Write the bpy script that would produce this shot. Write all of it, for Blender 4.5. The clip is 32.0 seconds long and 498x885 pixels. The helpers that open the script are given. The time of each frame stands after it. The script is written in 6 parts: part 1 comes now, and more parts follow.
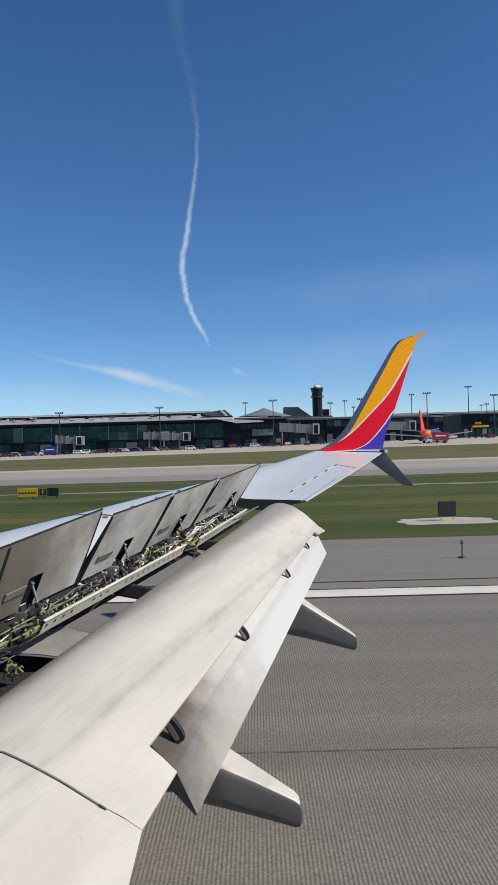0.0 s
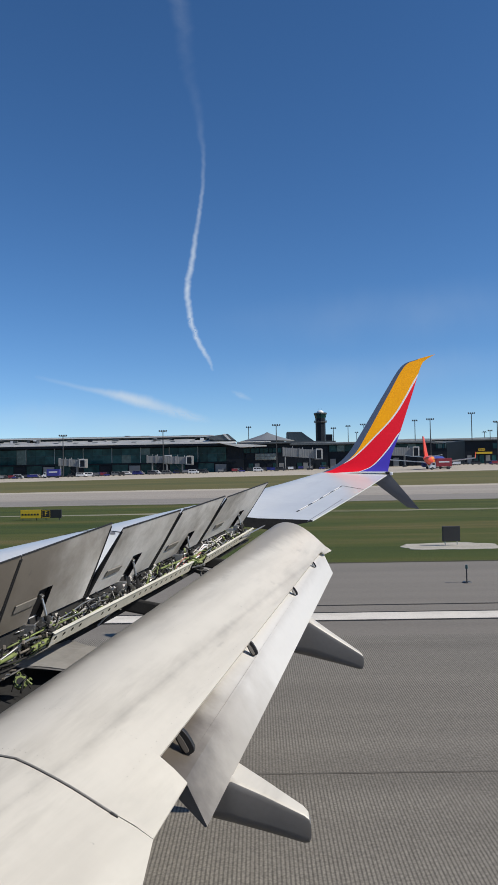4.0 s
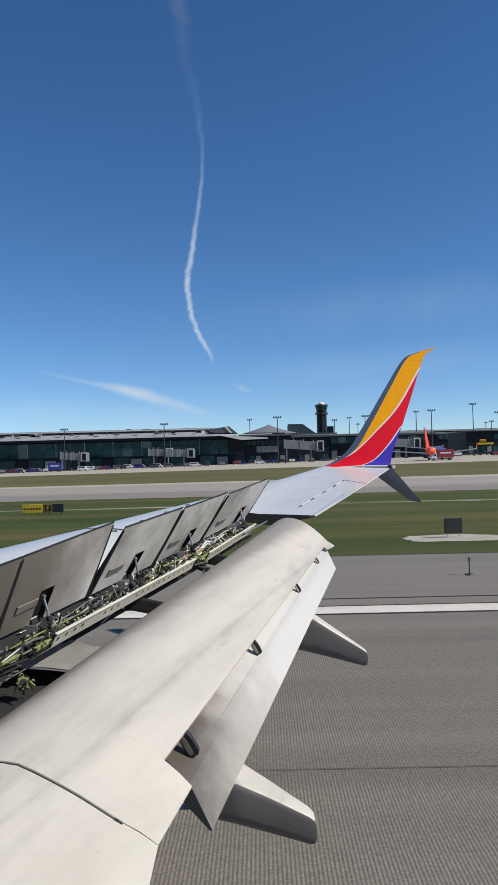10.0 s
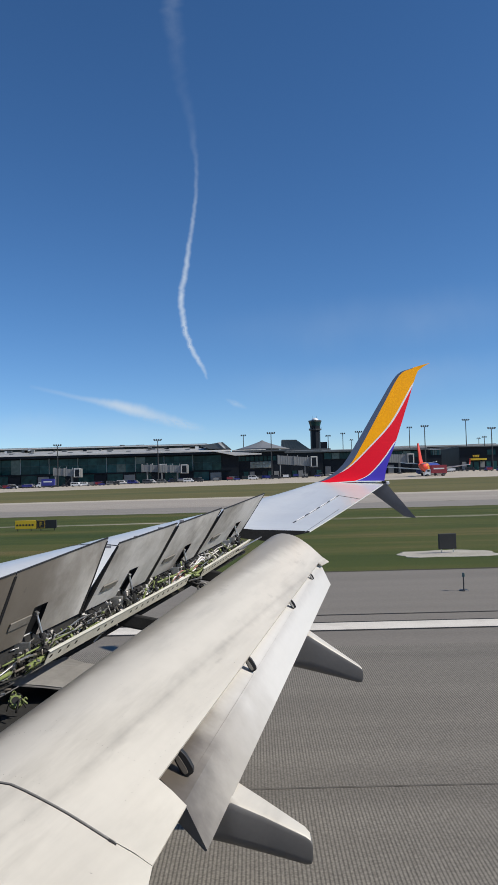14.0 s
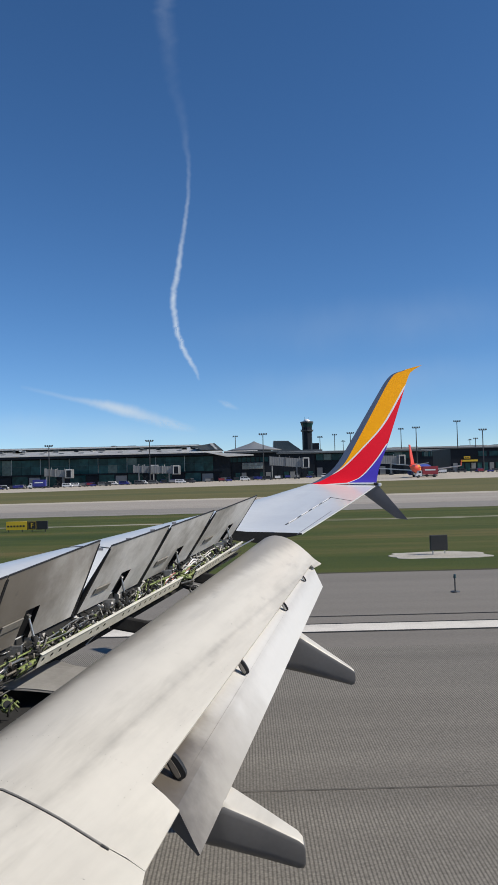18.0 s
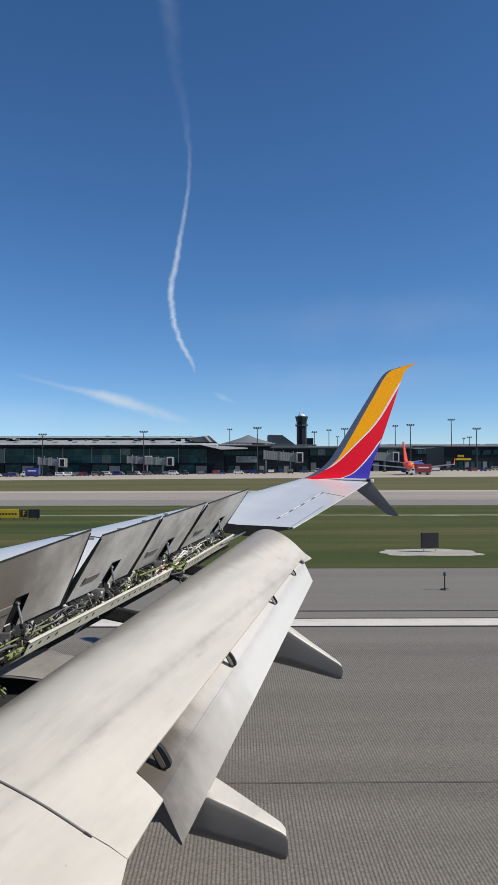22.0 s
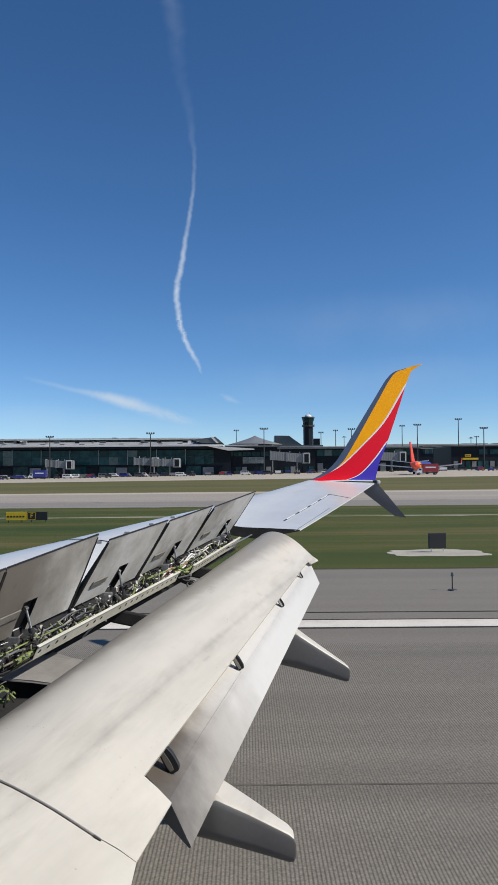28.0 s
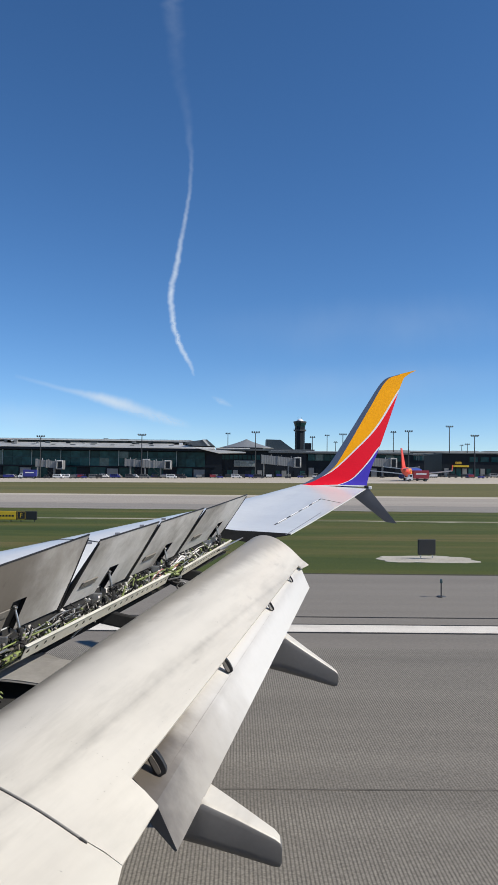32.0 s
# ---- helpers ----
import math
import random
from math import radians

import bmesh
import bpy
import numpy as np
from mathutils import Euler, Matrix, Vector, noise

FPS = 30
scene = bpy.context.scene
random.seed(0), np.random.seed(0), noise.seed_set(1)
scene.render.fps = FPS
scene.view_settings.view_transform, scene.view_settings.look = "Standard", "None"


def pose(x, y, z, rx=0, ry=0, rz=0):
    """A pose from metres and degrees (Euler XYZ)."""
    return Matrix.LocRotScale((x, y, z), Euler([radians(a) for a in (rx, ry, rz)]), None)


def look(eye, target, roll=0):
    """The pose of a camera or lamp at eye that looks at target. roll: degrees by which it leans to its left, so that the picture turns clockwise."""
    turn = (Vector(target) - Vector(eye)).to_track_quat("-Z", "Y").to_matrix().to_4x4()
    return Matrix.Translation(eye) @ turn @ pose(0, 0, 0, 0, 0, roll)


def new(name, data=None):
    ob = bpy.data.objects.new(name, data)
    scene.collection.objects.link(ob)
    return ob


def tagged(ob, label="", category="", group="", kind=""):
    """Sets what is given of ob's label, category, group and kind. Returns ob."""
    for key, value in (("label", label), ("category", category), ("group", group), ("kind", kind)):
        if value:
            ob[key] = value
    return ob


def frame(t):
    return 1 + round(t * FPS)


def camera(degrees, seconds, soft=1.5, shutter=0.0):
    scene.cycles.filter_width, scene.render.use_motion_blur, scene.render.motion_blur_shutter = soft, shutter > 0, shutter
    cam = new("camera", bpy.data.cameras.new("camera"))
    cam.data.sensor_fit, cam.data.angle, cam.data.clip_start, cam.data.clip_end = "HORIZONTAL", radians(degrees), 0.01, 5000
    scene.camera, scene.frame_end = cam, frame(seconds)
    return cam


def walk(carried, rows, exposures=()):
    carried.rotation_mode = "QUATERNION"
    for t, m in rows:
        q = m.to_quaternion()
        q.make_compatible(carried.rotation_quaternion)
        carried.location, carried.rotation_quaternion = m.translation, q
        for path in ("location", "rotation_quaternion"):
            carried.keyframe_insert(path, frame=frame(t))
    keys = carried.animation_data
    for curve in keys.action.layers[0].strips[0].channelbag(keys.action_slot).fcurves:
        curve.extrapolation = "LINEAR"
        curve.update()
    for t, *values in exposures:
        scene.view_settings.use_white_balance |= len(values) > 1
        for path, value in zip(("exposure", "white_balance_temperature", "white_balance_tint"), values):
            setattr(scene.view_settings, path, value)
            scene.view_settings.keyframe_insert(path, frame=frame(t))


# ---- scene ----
cam = camera(36.97, 32.0, soft=1.3)
walk(cam, [
    (0, pose(0.0839, -0.0058, 3.9264, 90.214, 1.541, 0.541)),
    (0.5, pose(0.0787, -0.0215, 3.9173, 91.469, 1.196, 0.628)),
    (1, pose(0.0708, -0.0290, 3.8961, 92.266, 2.125, 0.777)),
    (1.5, pose(0.0358, -0.0690, 3.8390, 91.339, 0.634, 0.347)),
    (2, pose(0.0619, -0.0550, 3.8932, 91.694, -0.278, 0.718)),
    (2.5, pose(0.0446, -0.0580, 3.8730, 91.746, -0.188, 0.457)),
    (3, pose(0.0628, -0.0229, 3.8886, 91.499, 0.765, 0.835)),
    (3.5, pose(0.0337, -0.0605, 3.8637, 91.952, 0.954, 0.799)),
    (5.5, pose(0.0158, -0.0082, 3.8404, 92.276, 1.009, 0.724)),
    (6, pose(0.0310, -0.0112, 3.8408, 92.440, 1.070, 0.951)),
    (6.5, pose(0.0157, -0.0084, 3.8581, 92.132, 0.234, 0.961)),
    (7, pose(0.0391, 0.0019, 3.8690, 91.278, 0.031, 1.406)),
    (7.5, pose(0.0242, -0.0116, 3.8840, 90.705, -0.027, 1.631)),
    (8, pose(0.0081, -0.0148, 3.8618, 90.877, 0.527, 1.446)),
    (8.5, pose(0.0253, -0.0053, 3.8760, 91.344, 1.348, 1.224)),
    (9, pose(0.0384, -0.0216, 3.8893, 91.346, 1.683, 1.177)),
    (9.5, pose(0.0216, -0.0268, 3.8613, 91.444, 1.422, 1.080)),
    (10, pose(0.0164, -0.0026, 3.8965, 91.517, 1.417, 0.870)),
    (10.5, pose(0.0230, -0.0238, 3.9003, 91.511, 2.049, 0.837)),
    (11, pose(0.0079, 0.0208, 3.8684, 92.162, 1.637, 0.891)),
    (11.5, pose(0.0125, 0.0115, 3.8746, 91.928, 0.710, 1.592)),
    (12, pose(-0.0069, 0.0127, 3.8654, 92.076, 2.432, 2.080)),
    (12.5, pose(-0.0177, 0.0090, 3.8711, 92.049, 0.942, 1.275)),
    (13, pose(-0.0132, 0.0014, 3.8848, 92.212, 1.050, 0.923)),
    (13.5, pose(0.0056, -0.0087, 3.8810, 92.087, 1.833, 0.714)),
    (14, pose(0.0071, 0.0048, 3.8929, 92.718, 1.444, 0.383)),
    (14.5, pose(0.0139, -0.0107, 3.9026, 92.415, 2.042, -0.044)),
    (16.5, pose(0.0261, -0.0151, 3.9220, 92.652, 2.093, -0.574)),
    (17, pose(0.0220, 0.0013, 3.9138, 93.075, 2.085, -0.596)),
    (17.5, pose(0.0032, 0.0032, 3.9065, 92.744, 1.885, -0.765)),
    (18, pose(-0.0014, 0.0084, 3.9074, 92.781, 1.382, -0.245)),
    (18.5, pose(0.0093, -0.0061, 3.9180, 92.154, 1.045, 0.428)),
    (19, pose(-0.0005, 0.0035, 3.8964, 92.191, 0.487, 0.607)),
    (19.5, pose(-0.0036, 0.0010, 3.9105, 91.944, 0.133, 0.522)),
    (20, pose(0.0052, 0.0011, 3.9108, 92.160, -0.048, 0.101)),
    (20.5, pose(-0.0017, 0.0038, 3.8961, 92.331, -0.289, -0.520)),
    (21, pose(0.0065, 0.0050, 3.8927, 92.519, 0.201, -0.572)),
    (21.5, pose(0.0055, -0.0090, 3.9200, 92.250, 0.024, -0.364)),
    (22, pose(0.0088, 0.0031, 3.9048, 92.268, -0.005, -0.745)),
    (22.5, pose(0.0006, -0.0001, 3.9117, 92.508, -0.193, -0.954)),
    (23, pose(0.0014, -0.0027, 3.9241, 92.375, -0.224, -0.922)),
    (23.5, pose(0.0052, 0.0053, 3.9028, 92.471, 0.089, -0.798)),
    (24, pose(-0.0032, 0.0080, 3.8967, 92.569, 0.063, -0.744)),
    (24.5, pose(0.0086, 0.0011, 3.8936, 92.312, 0.231, -0.543)),
    (25, pose(-0.0033, 0.0042, 3.8928, 92.454, 0.096, -0.286)),
    (25.5, pose(0.0075, -0.0036, 3.9087, 92.108, -0.108, -0.340)),
    (27.5, pose(0.0107, -0.0310, 3.9323, 92.177, 0.285, 0.106)),
    (28, pose(0.0171, -0.0325, 3.9307, 92.337, 0.368, -0.217)),
    (28.5, pose(0.0162, -0.0313, 3.9244, 92.429, 0.115, -0.573)),
    (29, pose(0.0141, -0.0259, 3.9095, 92.687, -0.041, -0.715)),
    (29.5, pose(0.0016, -0.0260, 3.9296, 92.453, -0.490, -0.927)),
    (30, pose(0.0043, -0.0220, 3.9230, 92.639, -0.698, -1.056)),
    (30.5, pose(0.0009, -0.0220, 3.9217, 92.657, -0.813, -1.120)),
    (31, pose(0.0038, -0.0266, 3.9238, 92.507, -0.601, -0.975)),
    (31.5, pose(0.0016, -0.0170, 3.9159, 92.626, -0.721, -0.864)),
    (32, pose(0.0019, -0.0227, 3.9265, 92.600, -0.696, -0.917)),
], exposures=[(0.0, 0.0), (27.5, 0.0), (30.0, 0.04), (32.0, 0.15)])

# world and sun: the sun stands behind the trailing edge, a little inboard
SUN_AZ, SUN_EL = 102.5, 40.5
world = bpy.data.worlds.new("sky")
scene.world = world
world.use_nodes = True
wt = world.node_tree
wt.nodes.clear()
sky = wt.nodes.new("ShaderNodeTexSky")
sky.sky_type = "NISHITA"
sky.sun_disc = False
sky.sun_elevation, sky.sun_rotation = radians(SUN_EL), radians(SUN_AZ)
sky.altitude, sky.air_density, sky.dust_density, sky.ozone_density = 2800.0, 1.0, 0.28, 4.3
wbg = wt.nodes.new("ShaderNodeBackground")
wbg.inputs["Strength"].default_value = 0.118
wout = wt.nodes.new("ShaderNodeOutputWorld")
tint = wt.nodes.new("ShaderNodeHueSaturation")
tint.inputs["Saturation"].default_value = 1.16
wt.links.new(sky.outputs[0], tint.inputs["Color"])
warm = wt.nodes.new("ShaderNodeMix")
warm.data_type, warm.blend_type = "RGBA", "MULTIPLY"
warm.inputs["Factor"].default_value = 1.0
warm.inputs[7].default_value = (1.02, 1.01, 1.02, 1)
wt.links.new(tint.outputs[0], warm.inputs[6])
wt.links.new(warm.outputs[2], wbg.inputs[0])
wt.links.new(wbg.outputs[0], wout.inputs[0])

sun_data = bpy.data.lights.new("sun", "SUN")
sun_data.energy, sun_data.angle, sun_data.color = 4.65, radians(0.55), (1.0, 0.93, 0.82)
sun = new("sun", sun_data)
az, el = radians(SUN_AZ), radians(SUN_EL)
to_sun = Vector((math.sin(az) * math.cos(el), math.cos(az) * math.cos(el), math.sin(el)))
sun.matrix_world = look(to_sun * 60, (0, 0, 0))


# ---- materials ----
def material(name, color, rough=0.5, metal=0.0, var=0.12, scale=3.0, fine=40.0, bump=0.0, coat=0.0, dirt=None, dirt_amount=0.4,
             stretch=(1, 1, 1), rnd=0.0):
    """A surface with broad stains and fine grain in object space, in metres."""
    m = bpy.data.materials.new(name)
    m.use_nodes = True
    t = m.node_tree
    n, l = t.nodes, t.links
    b = n["Principled BSDF"]
    b.inputs["Roughness"].default_value = rough
    b.inputs["Metallic"].default_value = metal
    b.inputs["Coat Weight"].default_value = coat
    tc = n.new("ShaderNodeTexCoord")
    mp = n.new("ShaderNodeMapping")
    mp.inputs["Scale"].default_value = stretch
    l.new(tc.outputs["Object"], mp.inputs[0])
    n1 = n.new("ShaderNodeTexNoise")
    n1.inputs["Scale"].default_value, n1.inputs["Detail"].default_value = scale, 6
    n2 = n.new("ShaderNodeTexNoise")
    n2.inputs["Scale"].default_value, n2.inputs["Detail"].default_value = fine, 4
    l.new(mp.outputs[0], n1.inputs[0])
    l.new(mp.outputs[0], n2.inputs[0])
    add = n.new("ShaderNodeMath")
    add.operation = "ADD"
    l.new(n1.outputs["Fac"], add.inputs[0])
    l.new(n2.outputs["Fac"], add.inputs[1])
    rng = n.new("ShaderNodeMapRange")
    rng.inputs["From Min"].default_value, rng.inputs["From Max"].default_value = 0.7, 1.3
    rng.inputs["To Min"].default_value, rng.inputs["To Max"].default_value = 1 - var, 1 + var
    l.new(add.outputs[0], rng.inputs[0])
    mul = n.new("ShaderNodeMix")
    mul.data_type, mul.blend_type = "RGBA", "MULTIPLY"
    mul.inputs["Factor"].default_value = 1.0
    mul.inputs[6].default_value = (*color, 1)
    l.new(rng.outputs[0], mul.inputs[7])
    last = mul.outputs[2]
    if dirt:
        n3 = n.new("ShaderNodeTexNoise")
        n3.inputs["Scale"].default_value, n3.inputs["Detail"].default_value = scale * 0.6, 9
        n3.inputs["Roughness"].default_value = 0.65
        l.new(mp.outputs[0], n3.inputs[0])
        r3 = n.new("ShaderNodeMapRange")
        r3.inputs["From Min"].default_value, r3.inputs["From Max"].default_value = 0.46, 0.72
        r3.inputs["To Max"].default_value = dirt_amount
        l.new(n3.outputs["Fac"], r3.inputs[0])
        mx = n.new("ShaderNodeMix")
        mx.data_type = "RGBA"
        l.new(r3.outputs[0], mx.inputs["Factor"])
        l.new(last, mx.inputs[6])
        mx.inputs[7].default_value = (*dirt, 1)
        last = mx.outputs[2]
    if rnd:
        oi = n.new("ShaderNodeObjectInfo")
        rr = n.new("ShaderNodeMapRange")
        rr.inputs["To Min"].default_value, rr.inputs["To Max"].default_value = 1 - rnd, 1 + rnd
        l.new(oi.outputs["Random"], rr.inputs[0])
        m2 = n.new("ShaderNodeMix")
        m2.data_type, m2.blend_type = "RGBA", "MULTIPLY"
        m2.inputs["Factor"].default_value = 1.0
        l.new(last, m2.inputs[6])
        l.new(rr.outputs[0], m2.inputs[7])
        last = m2.outputs[2]
    l.new(last, b.inputs["Base Color"])
    if bump:
        bp = n.new("ShaderNodeBump")
        bp.inputs["Strength"].default_value = bump
        bp.inputs["Distance"].default_value = 0.01
        l.new(n2.outputs["Fac"], bp.inputs["Height"])
        l.new(bp.outputs[0], b.inputs["Normal"])
    return m


M_WING = material("wing_grey_paint", (0.635, 0.65, 0.64), 0.32, 0.0, 0.05, 1.2, 25, coat=0.25, dirt=(0.45, 0.45, 0.46), dirt_amount=0.3, stretch=(0.5, 1.5, 1))
M_FLAP = material("flap_cream_paint", (0.590, 0.556, 0.482), 0.42, 0.0, 0.02, 0.8, 14)


def add_smudges(m, color, angle, size, scale, lo, hi, amount, seed):
    """Grime in long soft blotches along a direction; angle turns the long axis from y, size stretches it."""
    n, l = m.node_tree.nodes, m.node_tree.links
    base = n["Principled BSDF"].inputs["Base Color"]
    old = base.links[0].from_socket
    tc = n.new("ShaderNodeTexCoord")
    mp = n.new("ShaderNodeMapping")
    mp.vector_type = "TEXTURE"
    mp.inputs["Location"].default_value = (seed, seed * 0.7, 0)
    mp.inputs["Rotation"].default_value = (0, 0, radians(angle))
    mp.inputs["Scale"].default_value = size
    l.new(tc.outputs["Object"], mp.inputs[0])
    nz = n.new("ShaderNodeTexNoise")
    nz.inputs["Scale"].default_value, nz.inputs["Detail"].default_value, nz.inputs["Roughness"].default_value = scale, 8, 0.6
    l.new(mp.outputs[0], nz.inputs[0])
    rg = n.new("ShaderNodeMapRange")
    rg.interpolation_type = "SMOOTHSTEP"
    rg.inputs["From Min"].default_value, rg.inputs["From Max"].default_value, rg.inputs["To Max"].default_value = lo, hi, amount
    l.new(nz.outputs["Fac"], rg.inputs[0])
    mx = n.new("ShaderNodeMix")
    mx.data_type = "RGBA"
    l.new(rg.outputs[0], mx.inputs["Factor"])
    l.new(old, mx.inputs[6])
    mx.inputs[7].default_value = (*color, 1)
    l.new(mx.outputs[2], base)


add_smudges(M_FLAP, (0.36, 0.335, 0.285), -16.7, (0.30, 3.6, 1.0), 1.0, 0.44, 0.70, 0.32, 1.3)
add_smudges(M_FLAP, (0.27, 0.25, 0.21), -15, (0.20, 1.8, 1.0), 1.0, 0.52, 0.74, 0.32, 6.3)
add_smudges(M_FLAP, (0.20, 0.19, 0.17), -16.7, (0.3, 0.9, 1.0), 1.6, 0.62, 0.78, 0.40, 4.1)
add_smudges(M_FLAP, (0.09, 0.085, 0.08), -10, (1, 1.6, 1.0), 26.0, 0.70, 0.76, 0.5, 2.2)


def add_band(m, color, direction, offset, near, far, amount, scale, ridge=False):
    """A ragged band of grime or painted shade that starts on a line and dies out away from it, on both sides for a
    ridge.
    """
    n, l = m.node_tree.nodes, m.node_tree.links
    base = n["Principled BSDF"].inputs["Base Color"]
    old = base.links[0].from_socket
    tc = n.new("ShaderNodeTexCoord")
    dot = n.new("ShaderNodeVectorMath")
    dot.operation = "DOT_PRODUCT"
    dot.inputs[1].default_value = direction
    l.new(tc.outputs["Object"], dot.inputs[0])
    away = n.new("ShaderNodeMath")
    away.operation = "ADD"
    away.inputs[1].default_value = offset
    l.new(dot.outputs["Value"], away.inputs[0])
    if ridge:
        both = n.new("ShaderNodeMath")
        both.operation = "ABSOLUTE"
        l.new(away.outputs[0], both.inputs[0])
        away = both
    nz = n.new("ShaderNodeTexNoise")
    nz.inputs["Scale"].default_value, nz.inputs["Detail"].default_value, nz.inputs["Roughness"].default_value = scale, 7, 0.6
    l.new(tc.outputs["Object"], nz.inputs[0])
    wob = n.new("ShaderNodeMath")
    wob.operation = "MULTIPLY_ADD"
    wob.inputs[1].default_value = -(far - near) * 1.1
    l.new(nz.outputs["Fac"], wob.inputs[0])
    l.new(away.outputs[0], wob.inputs[2])
    rg = n.new("ShaderNodeMapRange")
    rg.interpolation_type = "SMOOTHSTEP"
    half = (far - near) * 0.55
    rg.inputs["From Min"].default_value, rg.inputs["From Max"].default_value = near - half, far - half
    rg.inputs["To Min"].default_value, rg.inputs["To Max"].default_value = amount, 0.0
    l.new(wob.outputs[0], rg.inputs[0])
    mx = n.new("ShaderNodeMix")
    mx.data_type = "RGBA"
    l.new(rg.outputs[0], mx.inputs["Factor"])
    l.new(old, mx.inputs[6])
    mx.inputs[7].default_value = (*color, 1)
    l.new(mx.outputs[2], base)


M_AFT = material("aft_flap_paint", (0.585, 0.568, 0.53), 0.42, 0.0, 0.02, 0.8, 14)
add_smudges(M_AFT, (0.36, 0.345, 0.31), -14, (0.30, 5.0, 1.0), 1.0, 0.42, 0.70, 0.14, 1.3)
add_smudges(M_AFT, (0.09, 0.085, 0.08), -10, (1, 1.6, 1.0), 26.0, 0.70, 0.76, 0.4, 2.2)
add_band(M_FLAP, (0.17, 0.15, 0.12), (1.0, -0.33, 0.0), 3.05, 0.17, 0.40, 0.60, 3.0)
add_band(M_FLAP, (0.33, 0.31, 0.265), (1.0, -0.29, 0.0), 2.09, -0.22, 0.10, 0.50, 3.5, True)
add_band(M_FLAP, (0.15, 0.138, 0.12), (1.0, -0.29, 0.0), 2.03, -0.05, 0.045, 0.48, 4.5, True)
add_smudges(M_FLAP, (0.30, 0.285, 0.25), -16.7, (0.22, 1.1, 1.0), 1.4, 0.50, 0.72, 0.2, 9.7)
# aft flap: brown dirt, with the shade below the main flap painted in
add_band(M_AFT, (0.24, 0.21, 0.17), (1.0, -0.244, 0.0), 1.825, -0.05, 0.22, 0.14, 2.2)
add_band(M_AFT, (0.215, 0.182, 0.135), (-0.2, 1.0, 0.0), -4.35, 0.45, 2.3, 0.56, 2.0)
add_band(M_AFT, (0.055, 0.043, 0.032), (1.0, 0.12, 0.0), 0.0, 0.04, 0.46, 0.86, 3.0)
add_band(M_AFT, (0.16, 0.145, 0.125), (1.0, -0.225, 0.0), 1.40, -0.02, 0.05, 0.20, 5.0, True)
add_smudges(M_WING, (0.40, 0.41, 0.42), -20, (0.3, 3.0, 1.0), 0.9, 0.50, 0.70, 0.35, 0.7)
M_UNDER = material("spoiler_underside_grey", (0.62, 0.605, 0.575), 0.5, 0.0, 0.10, 1.1, 24, dirt=(0.20, 0.18, 0.15), dirt_amount=0.5)
add_smudges(M_UNDER, (0.13, 0.110, 0.085), -20, (0.55, 0.9, 1.6), 0.9, 0.46, 0.68, 0.74, 0.4)
add_band(M_UNDER, (0.11, 0.092, 0.07), (0.0, 1.0, 0.0), -5.55, 0.05, 1.6, 0.88, 1.8)
add_smudges(M_UNDER, (0.18, 0.16, 0.13), -20, (0.6, 0.6, 1.8), 1.2, 0.46, 0.72, 0.45, 5.7)
add_smudges(M_UNDER, (0.06, 0.055, 0.05), -20, (0.7, 0.9, 1.4), 9.0, 0.66, 0.74, 0.35, 3.4)
M_PLATE = material("access_plate_grey", (0.20, 0.185, 0.16), 0.55, 0, 0.15, 5, 40, dirt=(0.10, 0.09, 0.075), dirt_amount=0.5)
# dark grey standing in for shade on fairing sides and aft flap ends
M_FAIR = material("shaded_side_grey", (0.165, 0.162, 0.158), 0.42, 0.0, 0.06, 3, 30, dirt=(0.10, 0.10, 0.10), dirt_amount=0.3)
M_DARK = material("dark_rubber_and_shade", (0.012, 0.012, 0.013), 0.6, 0, 0.2, 6, 40)
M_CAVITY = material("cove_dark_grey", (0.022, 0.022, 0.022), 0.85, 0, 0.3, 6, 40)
M_PRIMER = material("green_primer", (0.21, 0.26, 0.085), 0.5, 0, 0.25, 8, 50, dirt=(0.1, 0.1, 0.07), dirt_amount=0.5)
M_LOWSKIN = material("lower_skin_grey", (0.27, 0.26, 0.245), 0.5, 0, 0.08, 2, 30, dirt=(0.10, 0.095, 0.085), dirt_amount=0.5)
M_STEEL = material("bare_steel", (0.55, 0.54, 0.52), 0.35, 0.9, 0.2, 9, 60)
M_CREAMBEAM = material("beam_cream_primer", (0.56, 0.55, 0.475), 0.45, 0, 0.1, 4, 40, dirt=(0.3, 0.28, 0.22), dirt_amount=0.4)
M_SCIM = material("scimitar_grey_paint", (0.17, 0.175, 0.195), 0.4, 0, 0.05, 2, 30)
M_YELLOW = material("livery_yellow", (1.0, 0.41, 0.001), 0.4, 0, 0.03, 2, 30)
M_RED = material("livery_red", (0.80, 0.006, 0.022), 0.4, 0, 0.04, 2, 30)
M_BLUE = material("livery_blue", (0.06, 0.04, 0.42), 0.4, 0, 0.04, 2, 30)
for m in (M_YELLOW, M_RED, M_BLUE):
    m.node_tree.nodes["Principled BSDF"].inputs["Specular IOR Level"].default_value = 0.25
M_SEAL = material("grey_seal_rubber", (0.20, 0.195, 0.18), 0.6, 0, 0.15, 6, 40)
M_PINK = material("faded_red_insulation", (0.50, 0.22, 0.19), 0.5, 0, 0.15, 6, 40)
M_WHITE = material("white_paint", (0.78, 0.78, 0.78), 0.4, 0, 0.05, 2, 30)
M_LEGREY = material("leading_edge_grey", (0.10, 0.13, 0.19), 0.35, 0.2, 0.05, 2, 30)

